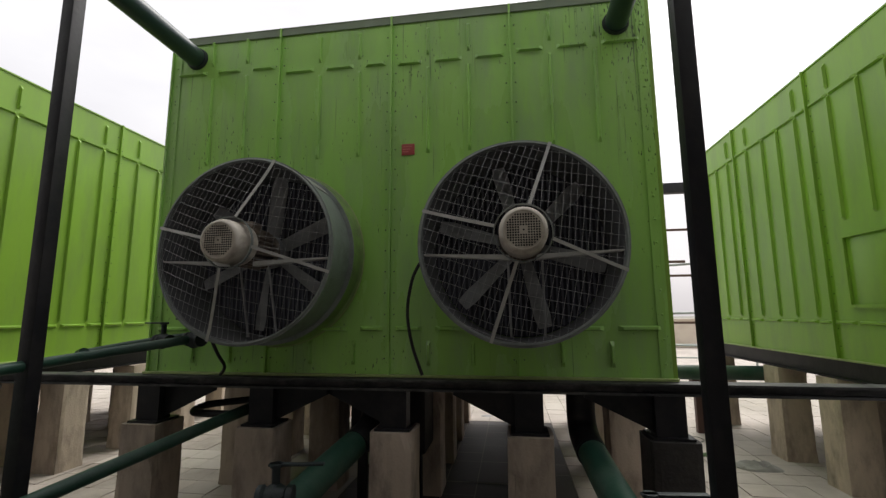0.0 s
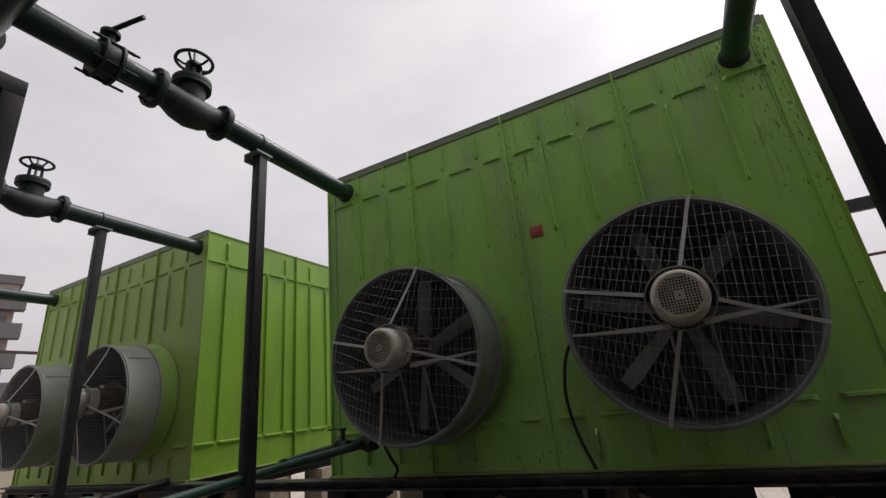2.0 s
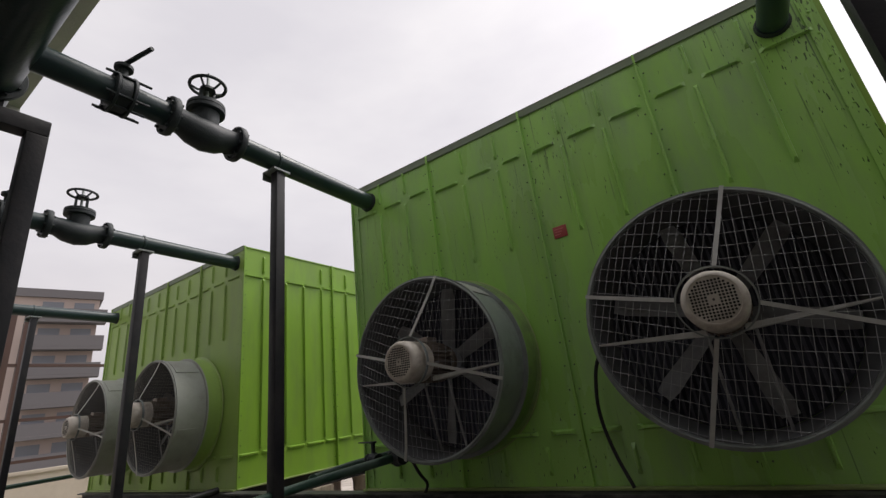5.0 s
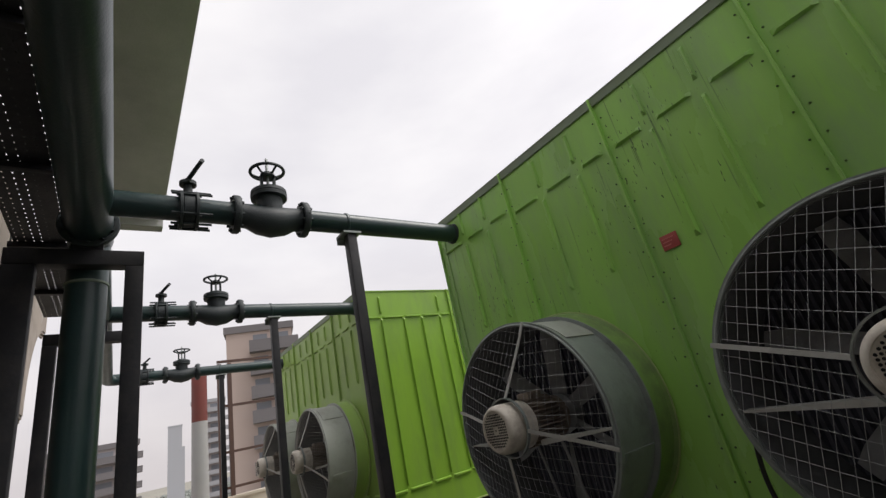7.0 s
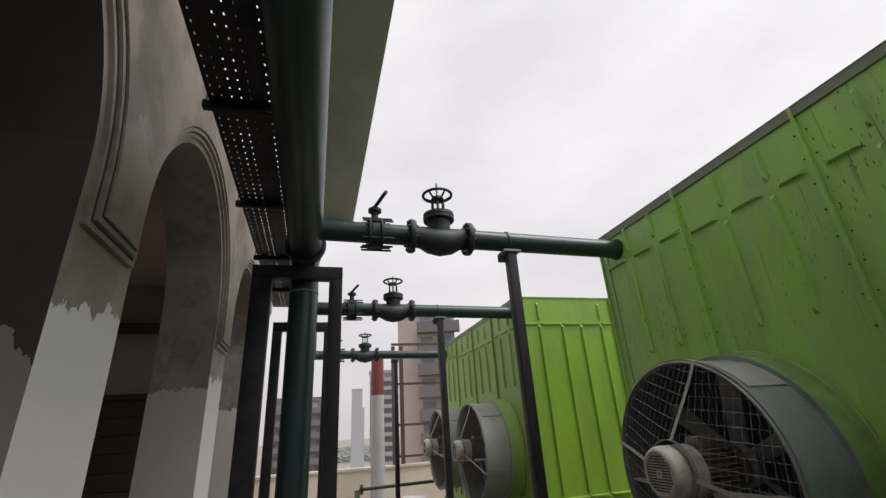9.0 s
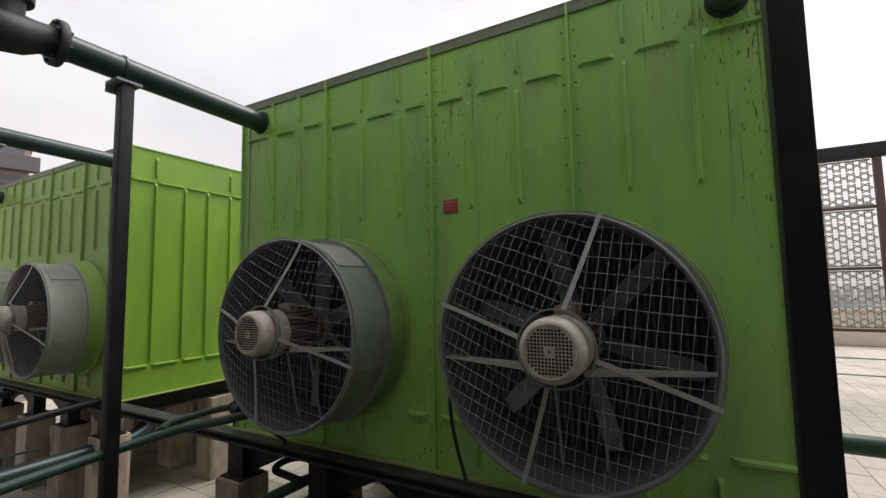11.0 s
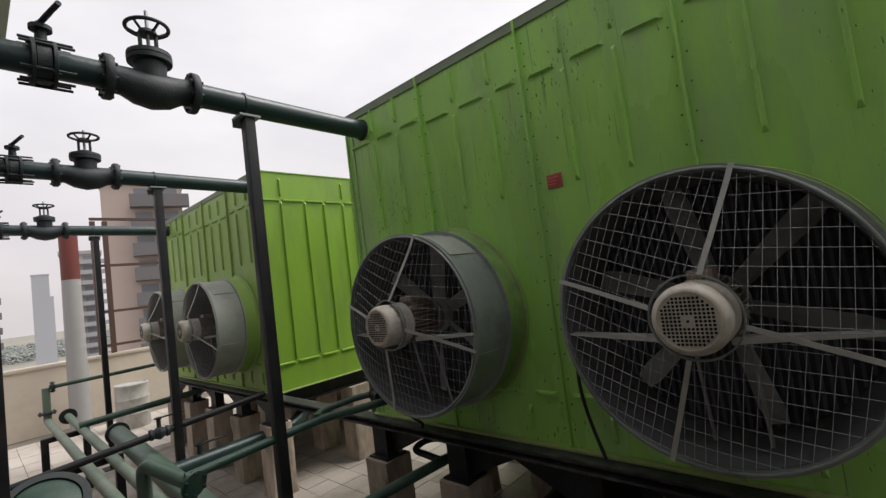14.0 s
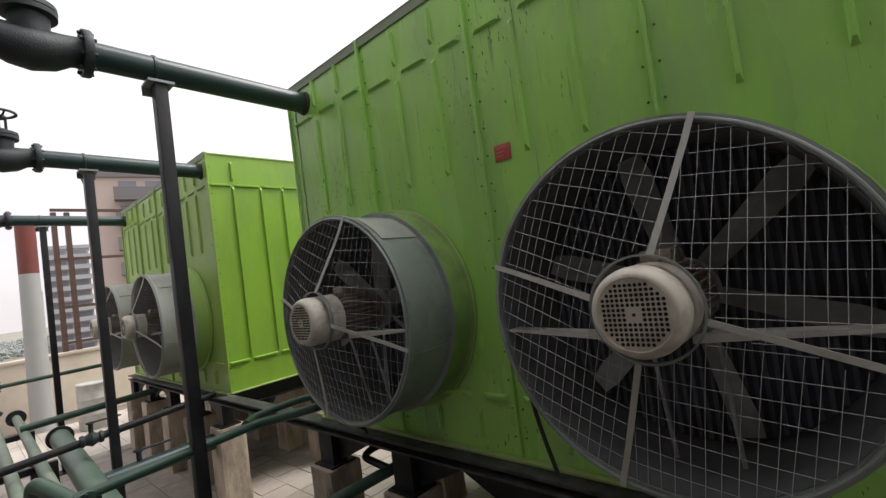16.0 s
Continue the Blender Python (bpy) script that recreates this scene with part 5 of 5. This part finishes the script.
for x0 in (2.22, 3.12):
    for z0, h in ((0.94, 1.14), (2.16, 1.14), (3.38, 0.94)):
        solid("pierced_panel", pierced_panel(x0, z0, 0.84, h), JALI, "white pierced panel with a star lattice in the brown frame", "panel", "pierced panels")

rl = thing("pipe_railing", (4.34, YF + 0.15, FLOOR), "thin grey pipe railing at the rear of the roof", "railing")
for x in (0.8, 2.4, 4.02, 6.2, 8.0):
    part("post", lathe(B(), (x, YF + 0.15, FLOOR), (0, 0, 1), [(0, 0), (0, 0.07), (0.015, 0.07), (0.02, 0.025), (1.20, 0.025), (1.23, 0.04), (1.27, 0.03), (1.29, 0)], 12), GALV, rl)
for zz in (0.0, 0.33):
    part("rail", sweep(B(), [(0.8, YF + 0.15, zz), (8.0, YF + 0.15, zz)], 0.02, 8), GALV, rl)
part("side_rail", sweep(B(), [(4.02, YF + 0.15, 0.33), (8.4, YF - 3.0, 0.33)], 0.02, 8), GALV, rl)

# ---- distance ----
GROUND = -45.0
tagged(new("ground", finish(box(B(), -4000, 4000, -4000, 4000, GROUND - 1, GROUND), "ground", FIELD)), "hazy open ground and fields far below", "ground", kind="structure")
tagged(new("building_body", finish(box(B(), -12.85, 14, -6, 22, GROUND, FLOOR - 0.51), "building_body", PARAPET)), "lower storeys of the plant building", "building", kind="structure")


def polar(az, dist):
    return Vector((math.cos(radians(az)) * dist, math.sin(radians(az)) * dist, 0))


def tower_block(az, dist, w, d, top, body, slab, floors, label, balcony=True, glass=B_GLASS, plain=0.0, rail=1.25):
    """A block of flats seen across the town: body, projecting floor slabs, window bands."""
    c = polar(az, dist)
    rot = Matrix.Rotation(radians(az + 90), 4, "Z")
    r = thing("apartment_building", (c.x, c.y, GROUND), label, "building", "far buildings")
    base = Matrix.Translation((c.x, c.y, 0)) @ rot

    def put(name, bm, material, parent=r):
        bmesh.ops.transform(bm, matrix=base, verts=bm.verts)
        return part(name, bm, material, parent, smooth=False)
    wall = put("wall", box(B(), -w / 2, w / 2, -d / 2, d / 2, GROUND, top), body)
    h = (top - GROUND) / floors
    put("roof", box(B(), -w / 2 - 0.3, w / 2 + 0.3, -d / 2 - 0.3, d / 2 + 0.3, top, top + 1.0), slab)
    lo, hi = -w / 2, w / 2 - plain * w
    n = max(2, int((hi - lo) / 3.4))
    step = (hi - lo) / n
    for k in range(floors):
        z = GROUND + k * h
        if z < -25:
            continue
        if balcony:
            put("balcony", box(box(B(), lo - 0.8, hi, d / 2 + 0.01, d / 2 + 1.5, z, z + 0.35), lo - 0.8, hi, d / 2 + 1.42, d / 2 + 1.5, z + 0.36, z + rail), slab)
        for i in range(n):
            x0 = lo + i * step + 0.5
            put("window", box(B(), x0, x0 + step - 1.0, d / 2 - 0.2, d / 2 + 0.05, z + 1.0, z + h - 0.5), glass)
    return r


tower_block(165.7, 75, 8.9, 12, 19.0, B_BEIGE, B_DARK, 20, "beige block of flats with dark projecting balconies", plain=0.34, rail=1.65)
tower_block(171.7, 170, 9.3, 10, 21.5, B_BROWN, B_GREY, 22, "slim brown-grey tower of flats with stacked balconies")
tower_block(181.4, 120, 14, 10, 9.6, B_BROWN, B_DARK, 20, "grey-brown block of flats with stacked balconies")
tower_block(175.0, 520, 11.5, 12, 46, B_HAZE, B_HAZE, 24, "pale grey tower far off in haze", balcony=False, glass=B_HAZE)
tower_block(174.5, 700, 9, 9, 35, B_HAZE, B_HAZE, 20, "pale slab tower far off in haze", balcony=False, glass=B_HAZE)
rng = random.Random(5)
tv, tf, tm = [], [], []
for k in range(260):
    az, dist = rng.uniform(58, 94), rng.uniform(500, 1700)
    q = polar(az, dist)
    w, h = rng.uniform(3, 7), rng.uniform(12, 30)
    s = len(tv)
    tv += [(q.x + sx * w, q.y + sy * w * 0.7, GROUND + z) for z in (0, h) for sx, sy in ((-1, -1), (1, -1), (1, 1), (-1, 1))]
    tf += [(s + 4, s + 5, s + 6, s + 7)] + [(s + e, s + (e + 1) % 4, s + 4 + (e + 1) % 4, s + 4 + e) for e in range(4)]
    tm += [rng.randrange(3)] * 5
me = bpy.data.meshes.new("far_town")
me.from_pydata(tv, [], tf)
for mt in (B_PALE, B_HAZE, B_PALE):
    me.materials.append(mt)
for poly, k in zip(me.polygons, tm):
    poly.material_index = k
tagged(new("far_town", me), "low town buildings far off, coloured pale for haze", "town", kind="stuff")


def tree_belt(az0, az1, d0, d1, n, seed):
    rg = random.Random(seed)
    v, f = [], []
    for k in range(n):
        c = polar(rg.uniform(az0, az1), rg.uniform(d0, d1))
        for j in range(9):
            q = c + Vector((rg.gauss(0, 3.2), rg.gauss(0, 3.2), GROUND + rg.uniform(2, 11)))
            s = rg.uniform(1.2, 2.8)
            b = len(v)
            for dx, dy, dz in ((1, 0, 0), (-1, 0, 0), (0, 1, 0), (0, -1, 0), (0, 0, 0.8), (0, 0, -0.8)):
                v.append((q.x + dx * s * rg.uniform(0.7, 1.3), q.y + dy * s * rg.uniform(0.7, 1.3), q.z + dz * s))
            f += [(b + a, b + e, b + t) for t in (4, 5) for a, e in ((0, 2), (2, 1), (1, 3), (3, 0))]
    me = bpy.data.meshes.new("tree_belt")
    me.from_pydata(v, [], f)
    me.materials.append(TREES)
    return tagged(new("tree_belt", me), "belt of hazy dark trees beyond the field", "trees", kind="stuff")


tree_belt(165, 182, 850, 1500, 900, 3)
tree_belt(60, 92, 250, 420, 500, 4)

# ---- roof tiles, laid last ----
TS = 0.30
tile_me = finish(box(B(), -TS / 2 + 0.004, TS / 2 - 0.004, -TS / 2 + 0.004, TS / 2 - 0.004, -0.012, 0.0), "roof_tile", TILE, smooth=False)
dim_me = tile_me.copy()
dim_me.materials[0] = TILE_DIM
floor = thing("floor", (0, 0, FLOOR), "pale worn square roof tiles with dark joints", "floor", kind="structure")
rng = random.Random(11)
v, f, tone = [], [], []
count = 0
i0, i1, j0, j1 = int(-12.5 / TS) + 1, int(13.7 / TS), int(-3.0 / TS), int(21.1 / TS)
for i in range(i0, i1):
    for j in range(j0, j1):
        x, y = (i + 0.5) * TS, (j + 0.5) * TS
        dz = rng.uniform(-0.003, 0.002)
        if (y < 2.7 and (x > -3.3 or y < -0.9)) or (-1.65 < x < 0.75 and y < 6.9):
            continue
        near = (-4.5 < x < -2.4 and 2.6 < y < 5.2) or (1.1 < x < 3.0 and 3.6 < y < 8.2)
        if near and count < 300:
            ob = new("roof_tile", dim_me if x < -2 and y < 4.6 else tile_me)
            ob.parent = floor
            ob.location = (x, y, dz)
            count += 1
        else:
            a, b_, s = TS / 2 - 0.004, 0.012, len(v)
            v += [(x - a, y - a, dz), (x + a, y - a, dz), (x + a, y + a, dz), (x - a, y + a, dz), (x - a, y - a, -b_), (x + a, y - a, -b_), (x + a, y + a, -b_), (x - a, y + a, -b_)]
            f += [(s, s + 1, s + 2, s + 3)] + [(s + 4 + k, s + 4 + (k + 1) % 4, s + (k + 1) % 4, s + k) for k in range(4)]
            # tiles round the towers take the tone with shade mixed in
            tone += [1 if -8.6 < x < 1.2 and y < 6.5 else 0] * 5
me = bpy.data.meshes.new("tile_field")
me.from_pydata(v, [], f)
me.materials.append(TILE)
me.materials.append(TILE_DIM)
for poly, k in zip(me.polygons, tone):
    poly.material_index = k
ob = new("tile_field", me)
ob.parent = floor
tagged(ob, kind="stuff")

# tiles with the shade of alley and tower put into their colour
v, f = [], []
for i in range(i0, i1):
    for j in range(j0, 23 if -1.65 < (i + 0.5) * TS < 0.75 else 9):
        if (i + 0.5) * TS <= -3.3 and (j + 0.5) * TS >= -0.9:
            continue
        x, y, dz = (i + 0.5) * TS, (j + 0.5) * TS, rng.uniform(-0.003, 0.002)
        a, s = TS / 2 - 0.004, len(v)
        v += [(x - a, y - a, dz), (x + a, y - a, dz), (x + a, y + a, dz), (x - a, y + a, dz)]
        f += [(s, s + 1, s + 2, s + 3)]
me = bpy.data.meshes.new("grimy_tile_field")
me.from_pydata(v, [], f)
me.materials.append(TILE_SHADE)
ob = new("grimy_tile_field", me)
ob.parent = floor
tagged(ob, "tiles coloured dark for the shade by the wall and under the tower", kind="stuff")


def crumple(name, x, y, r, material, label, seed, h=0.05):
    """A small crumpled heap lying on the tiles."""
    bm = B()
    rg = random.Random(seed)
    bmesh.ops.create_icosphere(bm, subdivisions=3, radius=r)
    for w in bm.verts:
        k = 1 + 0.35 * noise.noise(w.co * (9 / r * 0.1) + Vector((seed, 0, 0)))
        w.co = Vector((w.co.x * k * 1.3, w.co.y * k * 0.8, max(0.0, w.co.z * h / r * (0.6 + 0.7 * noise.noise(w.co * 14)))))
        w.co += Vector((x, y, FLOOR - 0.001))
    return solid(name, bm, material, label, "debris", "scraps on the roof")


crumple("crumpled_rag", 2.53, 5.27, 0.16, RUBBER_DUST, "small grey crumpled rag on the roof tiles", 3, 0.09)
crumple("weed_clump", 2.19, 5.64, 0.09, WEED, "small clump of green weed on the tiles", 8, 0.03)
crumple("paper_scrap", -0.36, 7.22, 0.07, WHITE, "small pale scrap on the tiles", 5, 0.03)
solid("wire_loop", torus(B(), (2.27, 6.28, FLOOR + 0.006), (0, 0, 1), 0.14, 0.005, 40, 6), RUBBER_DUST, "thin grey wire loop lying on the tiles", "wire", "scraps on the roof")
